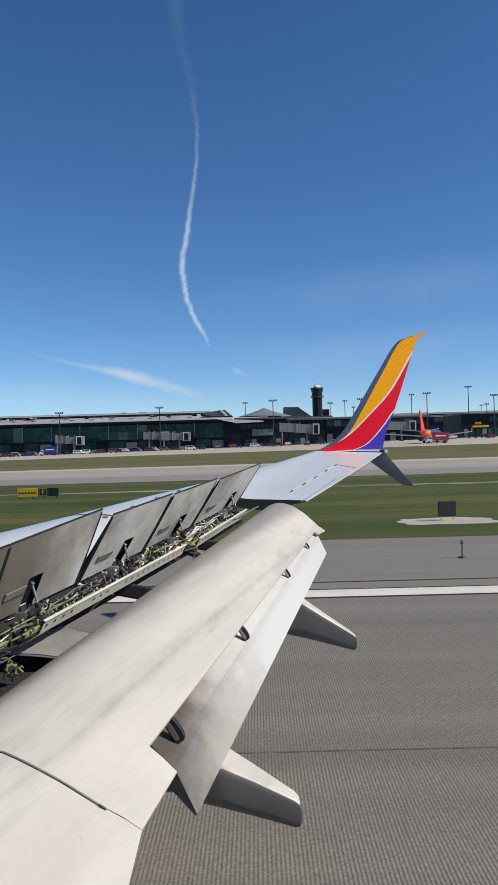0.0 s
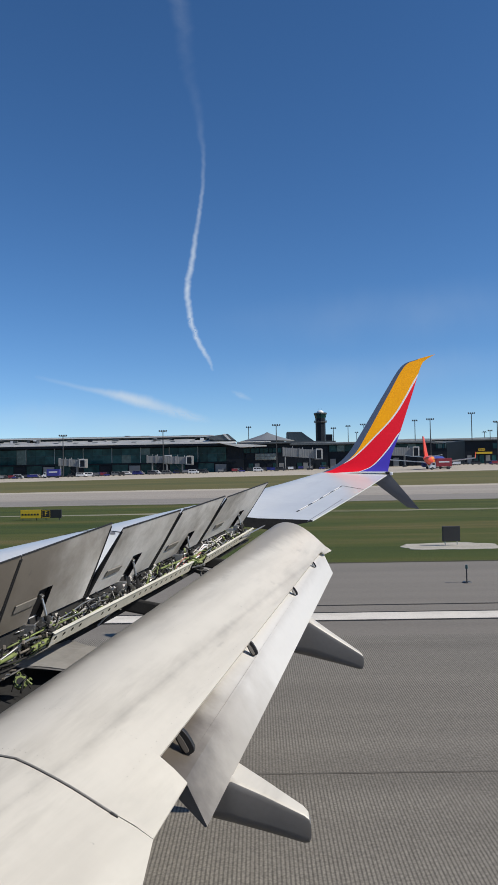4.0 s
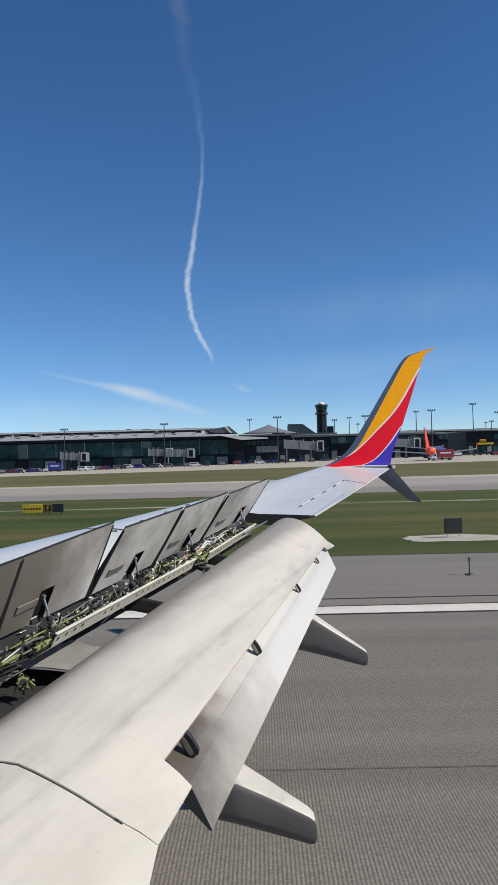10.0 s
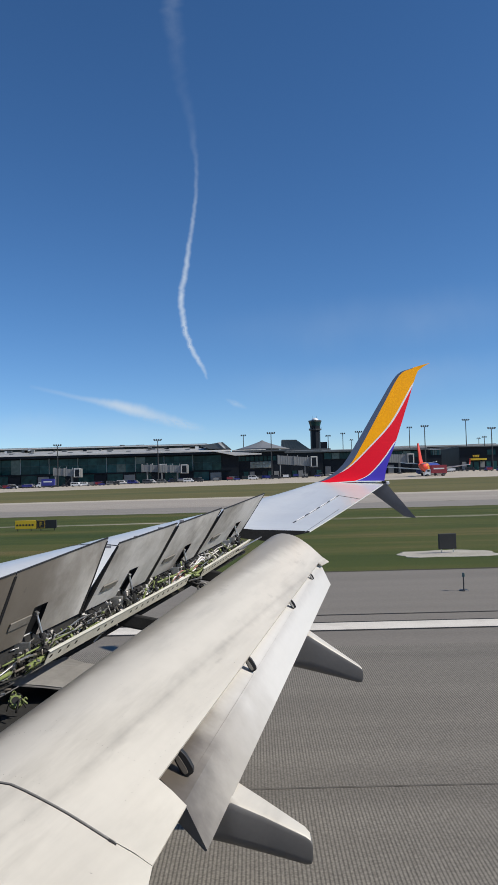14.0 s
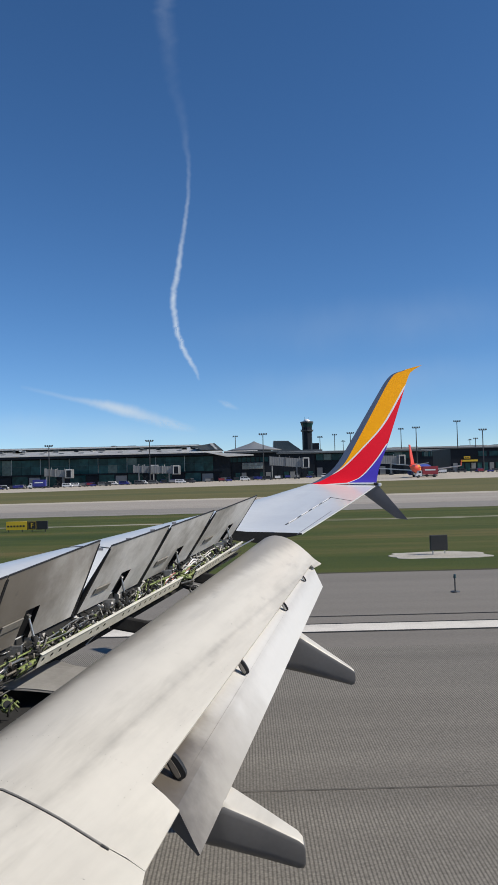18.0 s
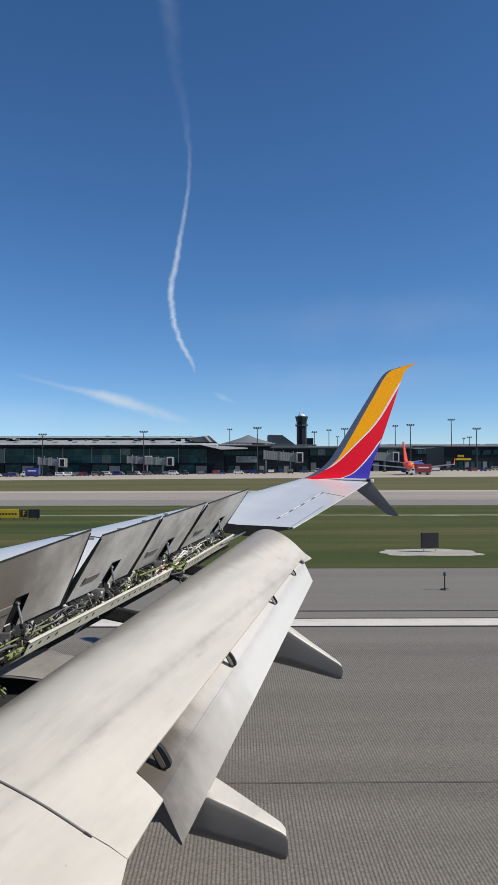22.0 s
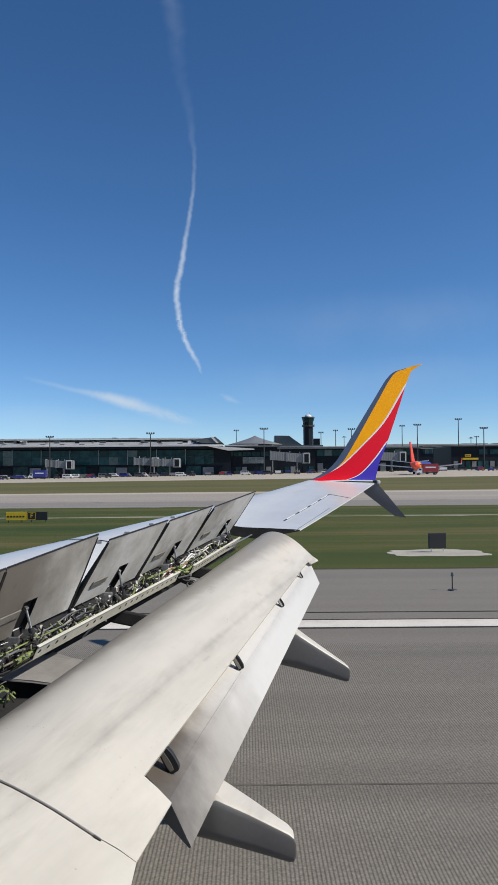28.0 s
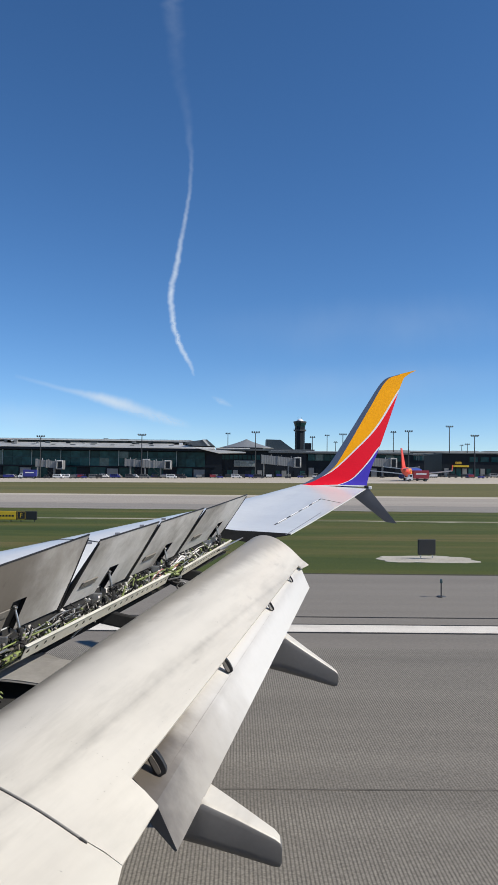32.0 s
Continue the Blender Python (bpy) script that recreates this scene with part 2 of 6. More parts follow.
# ---- mesh helpers ----
def part(name, bm, mats, parent=None, label="", smooth=False):
    me = bpy.data.meshes.new(name)
    bm.normal_update()
    bm.to_mesh(me)
    bm.free()
    for m in (mats if isinstance(mats, (list, tuple)) else [mats]):
        me.materials.append(m)
    if smooth:
        for p in me.polygons:
            p.use_smooth = True
    ob = new(name, me)
    if parent is not None:
        ob.parent = parent
        ob.matrix_parent_inverse = Matrix.Translation(-parent.location)
    if label:
        ob["label"] = label
    return ob


def mesh_part(name, verts, faces, mats, parent=None, label="", smooth=False, idx=None):
    me = bpy.data.meshes.new(name)
    me.from_pydata([tuple(v) for v in verts], [], faces)
    for m in (mats if isinstance(mats, (list, tuple)) else [mats]):
        me.materials.append(m)
    if idx:
        for p, i in zip(me.polygons, idx):
            p.material_index = i
    if smooth:
        for p in me.polygons:
            p.use_smooth = True
    ob = new(name, me)
    if parent is not None:
        ob.parent = parent
        ob.matrix_parent_inverse = Matrix.Translation(-parent.location)
    if label:
        ob["label"] = label
    return ob


def box(bm, c, s, rot=None, bevel=0.0):
    r = bmesh.ops.create_cube(bm, size=1.0)
    m = Matrix.Translation(c) @ (rot or Matrix()) @ Matrix.Diagonal((*s, 1))
    bmesh.ops.transform(bm, matrix=m, verts=r["verts"])
    if bevel:
        es = list({e for v in r["verts"] for e in v.link_edges})
        bmesh.ops.bevel(bm, geom=es, offset=bevel, segments=2, affect="EDGES", profile=0.5)


def tube(bm, a, b, r0, r1=None, n=10):
    a, b = Vector(a), Vector(b)
    d = b - a
    res = bmesh.ops.create_cone(bm, cap_ends=True, segments=n, radius1=r0, radius2=r0 if r1 is None else r1, depth=d.length)
    q = d.to_track_quat("Z", "Y").to_matrix().to_4x4()
    bmesh.ops.transform(bm, matrix=Matrix.Translation((a + b) / 2) @ q, verts=res["verts"])


def empty(name, at, label, category, group="", kind=""):
    ob = new(name)
    ob.location = at
    return tagged(ob, label, category, group, kind)


def loft(rows, closed=True, caps=True):
    """Verts and faces through rows of points; closed: each row is a ring."""
    n = len(rows[0])
    verts = [p for r in rows for p in r]
    faces = []
    for i in range(len(rows) - 1):
        for j in range(n if closed else n - 1):
            k = (j + 1) % n
            faces.append((i * n + j, i * n + k, (i + 1) * n + k, (i + 1) * n + j))
    if caps and closed:
        faces.append(tuple(range(n))[::-1])
        faces.append(tuple((len(rows) - 1) * n + j for j in range(n)))
    return verts, faces


def lerp(a, b, t):
    return a + (b - a) * t


def smooth_line(pts, n):
    """n points along a smooth curve through pts (Catmull-Rom)."""
    pts = [Vector(p) for p in pts]
    ext = [pts[0] * 2 - pts[1]] + pts + [pts[-1] * 2 - pts[-2]]
    out = []
    for i in range(n):
        u = i / (n - 1) * (len(pts) - 1)
        k = min(int(u), len(pts) - 2)
        f = u - k
        a, b, c, d = ext[k:k + 4]
        out.append(0.5 * (2 * b + (c - a) * f + (2 * a - 5 * b + 4 * c - d) * f * f + (3 * b - 3 * c + d - a) * f ** 3))
    return out


# ---- ground, runway, grass ----
def gz(y, x=0.0):
    """The field rises gently from the grass to the apron, and a little along the runway."""
    u = min(max((y - 60) / 340, 0.0), 1.03)
    return u * (3.2 + 0.014 * min(max(x, -260.0), 260.0))


def strip(name, x0, x1, y0, y1, lift, mat, label="", category="", parent=None, nx=1, edge=0.0, kind="structure"):
    ys = sorted({y0, y1, *[60 + 11.6733 * k for k in range(31) if y0 < 60 + 11.6733 * k < y1]})
    if edge:
        nx = int((x1 - x0) / 1.5)
    xs = sorted({lerp(x0, x1, i / nx) for i in range(nx + 1)} | {-260.0 + 20 * k for k in range(27)})
    nx = len(xs) - 1
    verts, faces = [], []
    for y in ys:
        for x in xs:
            w = edge * (noise.noise((x * 0.35, y, 3.1)) + 0.5 * noise.noise((x * 1.3, y, 8.7))) if edge and y in (y0, y1) else 0.0
            verts.append((x, y + w, gz(y, x) + lift))
    for j in range(len(ys) - 1):
        for i in range(nx):
            a = j * (nx + 1) + i
            faces.append((a, a + 1, a + nx + 2, a + nx + 1))
    ob = mesh_part(name, verts, faces, mat, parent)
    if parent is None:
        tagged(ob, label, category, kind=kind)
    return ob


def ground_material(name, color, dark, light, scale, fine, bump, stretch=(1, 1, 1), rough=0.9, grooves=0.0, grain=0.22, streak=0.45, span=(0.3, 0.72)):
    m = bpy.data.materials.new(name)
    m.use_nodes = True
    n, l = m.node_tree.nodes, m.node_tree.links
    b = n["Principled BSDF"]
    b.inputs["Roughness"].default_value = rough
    b.inputs["Specular IOR Level"].default_value = 0.25
    tc = n.new("ShaderNodeTexCoord")
    mp = n.new("ShaderNodeMapping")
    mp.inputs["Scale"].default_value = stretch
    l.new(tc.outputs["Object"], mp.inputs[0])
    big = n.new("ShaderNodeTexNoise")
    big.inputs["Scale"].default_value, big.inputs["Detail"].default_value, big.inputs["Roughness"].default_value = scale, 8, 0.6
    l.new(mp.outputs[0], big.inputs[0])
    mp2 = n.new("ShaderNodeMapping")
    mp2.inputs["Scale"].default_value = (0.012, 1.0, 1.0)
    l.new(tc.outputs["Object"], mp2.inputs[0])
    run = n.new("ShaderNodeTexNoise")
    run.inputs["Scale"].default_value, run.inputs["Detail"].default_value = 0.9, 6
    l.new(mp2.outputs[0], run.inputs[0])
    blend = n.new("ShaderNodeMix")
    blend.inputs["Factor"].default_value = streak
    l.new(big.outputs["Fac"], blend.inputs[2])
    l.new(run.outputs["Fac"], blend.inputs[3])
    ramp = n.new("ShaderNodeValToRGB")
    ramp.color_ramp.elements[0].position, ramp.color_ramp.elements[0].color = span[0], (*dark, 1)
    ramp.color_ramp.elements[1].position, ramp.color_ramp.elements[1].color = span[1], (*light, 1)
    e = ramp.color_ramp.elements.new(0.5)
    e.color = (*color, 1)
    l.new(blend.outputs[0], ramp.inputs[0])
    small = n.new("ShaderNodeTexNoise")
    small.inputs["Scale"].default_value, small.inputs["Detail"].default_value = fine, 3
    l.new(tc.outputs["Object"], small.inputs[0])
    rg = n.new("ShaderNodeMapRange")
    rg.inputs["From Min"].default_value, rg.inputs["From Max"].default_value = 0.3, 0.7
    rg.inputs["To Min"].default_value, rg.inputs["To Max"].default_value = 1 - grain, 1 + grain
    l.new(small.outputs["Fac"], rg.inputs[0])
    mx = n.new("ShaderNodeMix")
    mx.data_type, mx.blend_type = "RGBA", "MULTIPLY"
    mx.inputs["Factor"].default_value = 1.0
    l.new(ramp.outputs[0], mx.inputs[6])
    l.new(rg.outputs[0], mx.inputs[7])
    last, height = mx.outputs[2], small.outputs["Fac"]
    if grooves:
        # grooves sawn across the runway every few centimetres
        wv = n.new("ShaderNodeTexWave")
        wv.wave_type, wv.bands_direction = "BANDS", "X"
        wv.inputs["Scale"].default_value, wv.inputs["Distortion"].default_value = grooves, 0.20
        wv.inputs["Detail"].default_value, wv.inputs["Detail Scale"].default_value = 2, 2.5
        l.new(tc.outputs["Object"], wv.inputs[0])
        r2 = n.new("ShaderNodeMapRange")
        r2.inputs["From Min"].default_value, r2.inputs["From Max"].default_value = 0.12, 0.62
        r2.inputs["To Min"].default_value, r2.inputs["To Max"].default_value = 0.54, 1.10
        l.new(wv.outputs["Fac"], r2.inputs[0])
        m3 = n.new("ShaderNodeMix")
        m3.data_type, m3.blend_type = "RGBA", "MULTIPLY"
        worn = n.new("ShaderNodeMapRange")
        worn.inputs["From Min"].default_value, worn.inputs["From Max"].default_value = 0.38, 0.62
        worn.inputs["To Min"].default_value, worn.inputs["To Max"].default_value = 0.35, 1.0
        l.new(big.outputs["Fac"], worn.inputs[0])
        l.new(worn.outputs[0], m3.inputs["Factor"])
        l.new(last, m3.inputs[6])
        l.new(r2.outputs[0], m3.inputs[7])
        last = m3.outputs[2]
    l.new(last, b.inputs["Base Color"])
    if bump:
        bp = n.new("ShaderNodeBump")
        bp.inputs["Strength"].default_value, bp.inputs["Distance"].default_value = bump, 0.02
        l.new(height, bp.inputs["Height"])
        l.new(bp.outputs[0], b.inputs["Normal"])
    return m


M_GRASS = ground_material("mown_grass", (0.060, 0.075, 0.012), (0.035, 0.055, 0.008), (0.128, 0.102, 0.034), 0.16, 14, 0.9, stretch=(0.16, 1, 1), rough=0.95, grain=0.45, streak=0.25, span=(0.36, 0.66))
M_RUNWAY = ground_material("grooved_asphalt", (0.196, 0.180, 0.154), (0.138, 0.127, 0.109), (0.252, 0.232, 0.198), 0.22, 34, 0.05, stretch=(0.35, 1, 1), grooves=7.4, grain=0.26)
M_SHOULDER = ground_material("shoulder_asphalt", (0.198, 0.181, 0.156), (0.17, 0.155, 0.134), (0.225, 0.206, 0.178), 0.3, 20, 0.1, stretch=(0.15, 1, 1), grain=0.10)
M_CONCRETE = ground_material("taxiway_concrete", (0.44, 0.39, 0.315), (0.35, 0.31, 0.25), (0.52, 0.465, 0.38), 0.06, 6, 0.1, stretch=(0.08, 1, 1))
M_TAXIDARK = ground_material("taxiway_asphalt", (0.245, 0.225, 0.198), (0.20, 0.184, 0.163), (0.29, 0.267, 0.236), 0.08, 6, 0.1, stretch=(0.08, 1, 1))
M_LINE = ground_material("white_marking_paint", (0.64, 0.60, 0.53), (0.46, 0.43, 0.38), (0.74, 0.70, 0.62), 1.5, 30, 0.05, grain=0.09)
M_JOINT = ground_material("tar_joint", (0.025, 0.024, 0.023), (0.02, 0.02, 0.02), (0.05, 0.048, 0.045), 1.5, 30, 0.1)

strip("ground", -4200, 4200, -4200, 4300, 0.0, M_GRASS, "mown green airfield grass with dry patches", "grass")
strip("runway", -1500, 1500, -26, 17.2, 0.02, M_RUNWAY, "grey grooved asphalt runway with worn surface", "runway")
strip("runway_edge_band", -1500, 1500, 17.2, 20.95, 0.02, M_SHOULDER, "smooth ungrooved asphalt band under the edge line", "pavement")
strip("runway_shoulder", -1500, 1500, 20.95, 30.2, 0.016, M_SHOULDER, "smooth dark asphalt runway shoulder beside the grass", "pavement", edge=0.10)
strip("runway_edge_line", -1500, 1500, 18.95, 19.85, 0.026, M_LINE, "white painted runway edge line", "road marking")
strip("edge_line_border_inner", -1500, 1500, 18.80, 18.95, 0.024, M_JOINT, "dark tar border along the white line", "road marking")
strip("edge_line_border_outer", -1500, 1500, 19.85, 19.98, 0.024, M_JOINT, "dark tar border along the white line", "road marking")
M_SEAM = ground_material("faded_seam", (0.12, 0.11, 0.095), (0.085, 0.079, 0.068), (0.19, 0.175, 0.15), 1.0, 12, 0.1)
strip("paving_seam", -1500, 1500, 9.45, 9.49, 0.0235, M_SEAM, "faint dark paving seam along the runway", "road marking", edge=0.02)
strip("shoulder_joint", -1500, 1500, 20.90, 21.02, 0.026, M_JOINT, "dark tar joint between runway and shoulder", "road marking")
# soil strip coloured dark to carry the shade at the grass edge
M_EDGE_SHADE = ground_material("edge_soil_and_shade", (0.06, 0.055, 0.03), (0.035, 0.035, 0.018), (0.10, 0.085, 0.05), 0.8, 10, 0.5)
strip("grass_edge_shade", -1500, 1500, 30.05, 30.6, 0.013, M_EDGE_SHADE, "dark soil strip with painted shade along the grass edge", "soil", edge=0.16)
M_WORN = ground_material("worn_pale_turf", (0.26, 0.24, 0.165), (0.075, 0.088, 0.026), (0.38, 0.36, 0.28), 0.5, 10, 0.3, stretch=(0.12, 1, 1), streak=0.1, span=(0.40, 0.58))
strip("worn_turf_line", -700, 700, 65.7, 67.1, 0.012, M_WORN, "narrow pale worn line along the grass", "grass", edge=0.5)
strip("taxiway", -2500, 2500, 82, 95, 0.02, M_TAXIDARK, "grey asphalt taxiway beyond the grass", "taxiway", edge=0.9)
M_TAXIPALE = ground_material("taxiway_pale_asphalt", (0.335, 0.30, 0.255), (0.28, 0.25, 0.21), (0.40, 0.36, 0.30), 0.06, 6, 0.1, stretch=(0.08, 1, 1))
strip("taxiway_edge", -2500, 2500, 95, 122, 0.02, M_TAXIPALE, "worn tan grey taxiway surface", "taxiway")
strip("taxiway_shoulder", -2500, 2500, 122, 129, 0.02, M_CONCRETE, "pale concrete taxiway shoulder", "taxiway")
M_DRY = ground_material("dry_grass", (0.118, 0.108, 0.034), (0.072, 0.085, 0.024), (0.17, 0.145, 0.055), 0.05, 4, 0.4, stretch=(0.25, 1, 1), streak=0.3)
strip("dry_verge", -2500, 2500, 127, 246, 0.012, M_DRY, "dry yellowish grass verge before the apron", "grass")
strip("apron", -2500, 2500, 245, 720, 0.02, M_CONCRETE, "pale tan concrete apron before the terminal", "apron")


# ---- the wing ----
def zw(y):
    """Height of the wing's skin along the spoiler hinge, bent up towards the tip."""
    d = y - 4.1
    return 2.5 + 0.085 * d + 0.0024 * d * d


def x_hinge(y):
    return -1.96 + (y - 5.82) * 0.358


def x_le(y):
    return 1.25 - 0.62 * (15.4 - y)


def x_te(y):
    return 0.78 + (y - 10.66) * 0.401


def skin(y, x):
    """Height of the upper skin at a place on the wing."""
    h, le = x_hinge(y), x_le(y)
    if x <= h:
        u = max((x - le) / (h - le), 0.0)
        c = h - le
        return zw(y) + c * ((0.46 - 0.04 * max(y - 10.2, 0.0)) * u * (1 - u) * (1.2 - 0.4 * u) - 0.10 * (1 - u) ** 5)
    return zw(y) - 0.045 * (x - h) ** 1.3


WING = empty("airliner_wing", (0, 9, zw(9)), "pale grey airliner wing with raised spoilers, drooped flaps and painted winglet", "aircraft wing")


def sharp_smooth(ob, limit=35):
    """Smooth faces, with edges sharper than limit degrees kept."""
    me = ob.data
    bm = bmesh.new()
    bm.from_mesh(me)
    bmesh.ops.recalc_face_normals(bm, faces=bm.faces)
    for e in bm.edges:
        e.smooth = len(e.link_faces) == 2 and e.calc_face_angle(0) < radians(limit)
    for f in bm.faces:
        f.smooth = True
    bm.to_mesh(me)
    bm.free()


def wing_box():
    """The fixed skin: to the hinge inboard, to the trailing edge outboard of the flaps."""
    rows = []
    us = [0, 0.008, 0.03, 0.07, 0.13, 0.2, 0.3, 0.42, 0.55, 0.68, 0.8, 0.9, 1.0]
    for k in range(33):
        y = lerp(-0.7, 10.66, k / 32)
        le, h = x_le(y), x_hinge(y)
        top = [(lerp(le, h, u), y, skin(y, lerp(le, h, u))) for u in us]
        low = [(lerp(h, le, u), y, zw(y) - 0.36 + 0.018 * (y - 4) - 0.02 * u) for u in (0.0, 0.3, 0.6, 0.85)]
        rows.append(top + low)
    v, f = loft(rows)
    sharp_smooth(mesh_part("inboard_skin", v, f, M_WING, WING, "bluish pale grey painted metal skin"))
    rows = []
    for k in range(21):
        y = lerp(10.66, 15.35, k / 20)
        le, te = x_le(y), x_te(y)
        top = [(lerp(le, te, u), y, skin(y, lerp(le, te, u))) for u in us]
        low = [(lerp(te, le, u), y, skin(y, lerp(le, te, 1 - u)) - 0.02 - 0.20 * math.sin(math.pi * u ** 0.8) * (te - le) / 3) for u in (0.0, 0.25, 0.55, 0.85)]
        rows.append(top + low)
    v, f = loft(rows)
    ob = mesh_part("outboard_skin", v, f, [M_WING, M_CAVITY], WING, "bluish pale grey painted metal skin")
    sharp_smooth(ob)
    for pl in ob.data.polygons:
        pl.material_index = 1 if len(pl.vertices) > 4 else 0


wing_box()


def on_skin_strip(name, a, b, width, mat, parent, lift=0.004, n=24, label=""):
    """A thin strip on the skin from a to b, both (x, y)."""
    a, b = Vector((*a, 0)), Vector((*b, 0))
    side = (b - a).normalized().cross(Vector((0, 0, 1))) * width / 2
    rows = []
    for i in range(n + 1):
        p = a.lerp(b, i / n)
        ring = []
        for s, dz in ((1, 0.0), (1, lift), (-1, lift), (-1, 0.0)):
            q = p + side * s
            ring.append((q.x, q.y, skin(q.y, q.x) + dz))
        rows.append(ring)
    v, f = loft(rows)
    return mesh_part(name, v, f, mat, parent, label)


# aileron gaps, tab line, skin joints
on_skin_strip("aileron_gap", (0.58, 11.22), (1.56, 13.80), 0.020, M_DARK, WING, label="dark gap along the aileron hinge")
on_skin_strip("aileron_end_gap", (1.56, 13.80), (x_te(13.5) - 0.01, 13.5), 0.012, M_DARK, WING)
on_skin_strip("tab_gap", (0.70, 10.55), (1.41, 12.45), 0.008, M_SCIM, WING)
on_skin_strip("walkway_line", (-3.4, 8.80), (-1.13, 8.72), 0.02, M_DARK, WING, label="thin black painted walkway line")
for k in range(4):
    y = 11.35 + k * 0.62
    on_skin_strip("hinge_cover", (0.58 + 0.38 * (y - 11.22), y), (0.58 + 0.38 * (y + 0.42 - 11.22), y + 0.42), 0.012, M_WHITE, WING, 0.012, 4)

# vortex generators ahead of the hinge
for k in range(9):
    y = 5.5 + k * 0.62
    x = x_hinge(y) - 0.72
    bm = bmesh.new()
    box(bm, (x, y, skin(y, x) + 0.012), (0.06, 0.012, 0.028), pose(0, 0, 0, 0, 0, 18), 0.003)
    part("vortex_generator", bm, M_SCIM, WING)

# spoilers: hinge stations and deflection
AFT = Vector((0.94, -0.34, 0.0)).normalized()


def chord(y):
    return 0.736 - (0.02 if y > 6.76 else -0.036) * (y - 6.76)


def spoiler(y0, y1, angle, bay):
    """One raised panel between hinge stations, with its stiffener edge and the actuator bay cut in the underside."""
    ca, sa = math.cos(radians(angle)), math.sin(radians(angle))
    out = AFT * ca + Vector((0, 0, sa))

    def at(y, u, th=0.0):
        nrm = Vector((-AFT.x * sa, -AFT.y * sa, ca))
        return Vector((x_hinge(y), y, zw(y) + 0.005)) + out * (chord(y) * u) + nrm * th

    yb0, yb1 = bay - 0.085, bay + 0.085
    ys = [y0 + 0.010, yb0, yb1, y1 - 0.010]
    us = [0.0, 0.42, 1.0]
    th = [0.055, 0.04, 0.008]
    verts, faces, idx = [], [], []
    for y in ys:
        for u, t in zip(us, th):
            verts.append(at(y, u, 0.0))
            verts.append(at(y, u, -t))
    def vi(i, j, low): return (i * 3 + j) * 2 + low
    for i in range(3):
        for j in range(2):
            faces.append((vi(i, j, 0), vi(i, j + 1, 0), vi(i + 1, j + 1, 0), vi(i + 1, j, 0)))
            idx.append(0)
            if not (i == 1 and j == 0):
                faces.append((vi(i, j, 1), vi(i + 1, j, 1), vi(i + 1, j + 1, 1), vi(i, j + 1, 1)))
                idx.append(1)
            else:
                faces.append(tuple(len(verts) + k for k in range(4)))
                idx.append(2)
                verts += [at(ys[1], 0.0, -0.006), at(ys[2], 0.0, -0.006), at(ys[2], 0.42, -0.006), at(ys[1], 0.42, -0.006)]
        faces.append((vi(i, 2, 0), vi(i, 2, 1), vi(i + 1, 2, 1), vi(i + 1, 2, 0)))
        idx.append(2)
    for i in (0, 3):
        for j in range(2):
            faces.append((vi(i, j, 0), vi(i, j + 1, 0), vi(i, j + 1, 1), vi(i, j, 1)))
            idx.append(2)
    for i in (1, 2):
        b = (vi(i, 0, 1), vi(i, 1, 1))
        faces.append((b[0], b[1], vi(i, 1, 0), vi(i, 0, 0)))
        idx.append(2)
    sp = mesh_part("spoiler", verts, faces, [M_WING, M_UNDER, M_DARK], WING, "raised spoiler panel with a stained grey underside", idx=idx)
    # rubber seal along the free edge
    bm = bmesh.new()
    tube(bm, at(y0 + 0.014, 1.0, -0.004), at(y1 - 0.014, 1.0, -0.004), 0.008, n=6)
    part("edge_seal", bm, M_DARK, sp)
    for y, s in ((y0, 1), (y1, -1)):
        bm = bmesh.new()
        tube(bm, at(y + s * 0.016, 0.0, -0.032), at(y + s * 0.012, 0.96, -0.008), 0.034, 0.010, n=10)
        part("side_seal", bm, M_DARK, sp)
    # access plate on the underside
    bm = bmesh.new()
    c = at(lerp(y0, y1, 0.22), 0.30, -0.052)
    span = (at(y1, 0.3) - at(y0, 0.3)).normalized()
    nrm = span.cross(out).normalized()
    rot = Matrix((span, out, nrm)).transposed().to_4x4()
    box(bm, c, (0.26, 0.07, 0.012), rot, 0.003)
    part("access_plate", bm, M_PLATE, sp, "dull brown grey access plate")
    # the actuator: body, rod and lug
    bm = bmesh.new()
    base = Vector((x_hinge(bay) + 0.20, bay - 0.02, zw(bay) - 0.17))
    top = at(bay, 0.30, -0.03)
    mid = base.lerp(top, 0.55)
    tube(bm, base, mid, 0.024, n=12)
    box(bm, base.lerp(mid, 0.35), (0.05, 0.05, 0.04), pose(0, 0, 0, 20, 30, 10), 0.01)
    act = part("actuator", bm, M_CAVITY, sp, "dark hydraulic actuator")
    bm = bmesh.new()
    tube(bm, mid, top, 0.011, n=10)
    box(bm, top, (0.035, 0.03, 0.035), rot, 0.006)
    part("actuator_rod", bm, M_STEEL, act, "polished steel rod")
    rng = random.Random(int(bay * 100))
    for i in range(16):
        p = base.lerp(top, rng.uniform(0.02, 0.55)) + Vector((rng.uniform(-0.03, 0.04), rng.uniform(-0.10, 0.08), rng.uniform(-0.03, 0.03)))
        q = p + Vector((rng.uniform(-0.05, 0.05), rng.uniform(-0.06, 0.06), rng.uniform(-0.04, 0.06)))
        bm = bmesh.new()
        tube(bm, p, q, rng.uniform(0.004, 0.011), n=7)
        box(bm, p, (rng.uniform(0.012, 0.03), rng.uniform(0.012, 0.03), rng.uniform(0.012, 0.03)), pose(0, 0, 0, rng.uniform(0, 90), 0, rng.uniform(0, 90)), 0.004)
        part("valve_fitting", bm, (M_CAVITY, M_STEEL, M_DARK, M_UNDER, M_CAVITY)[i % 5], act)
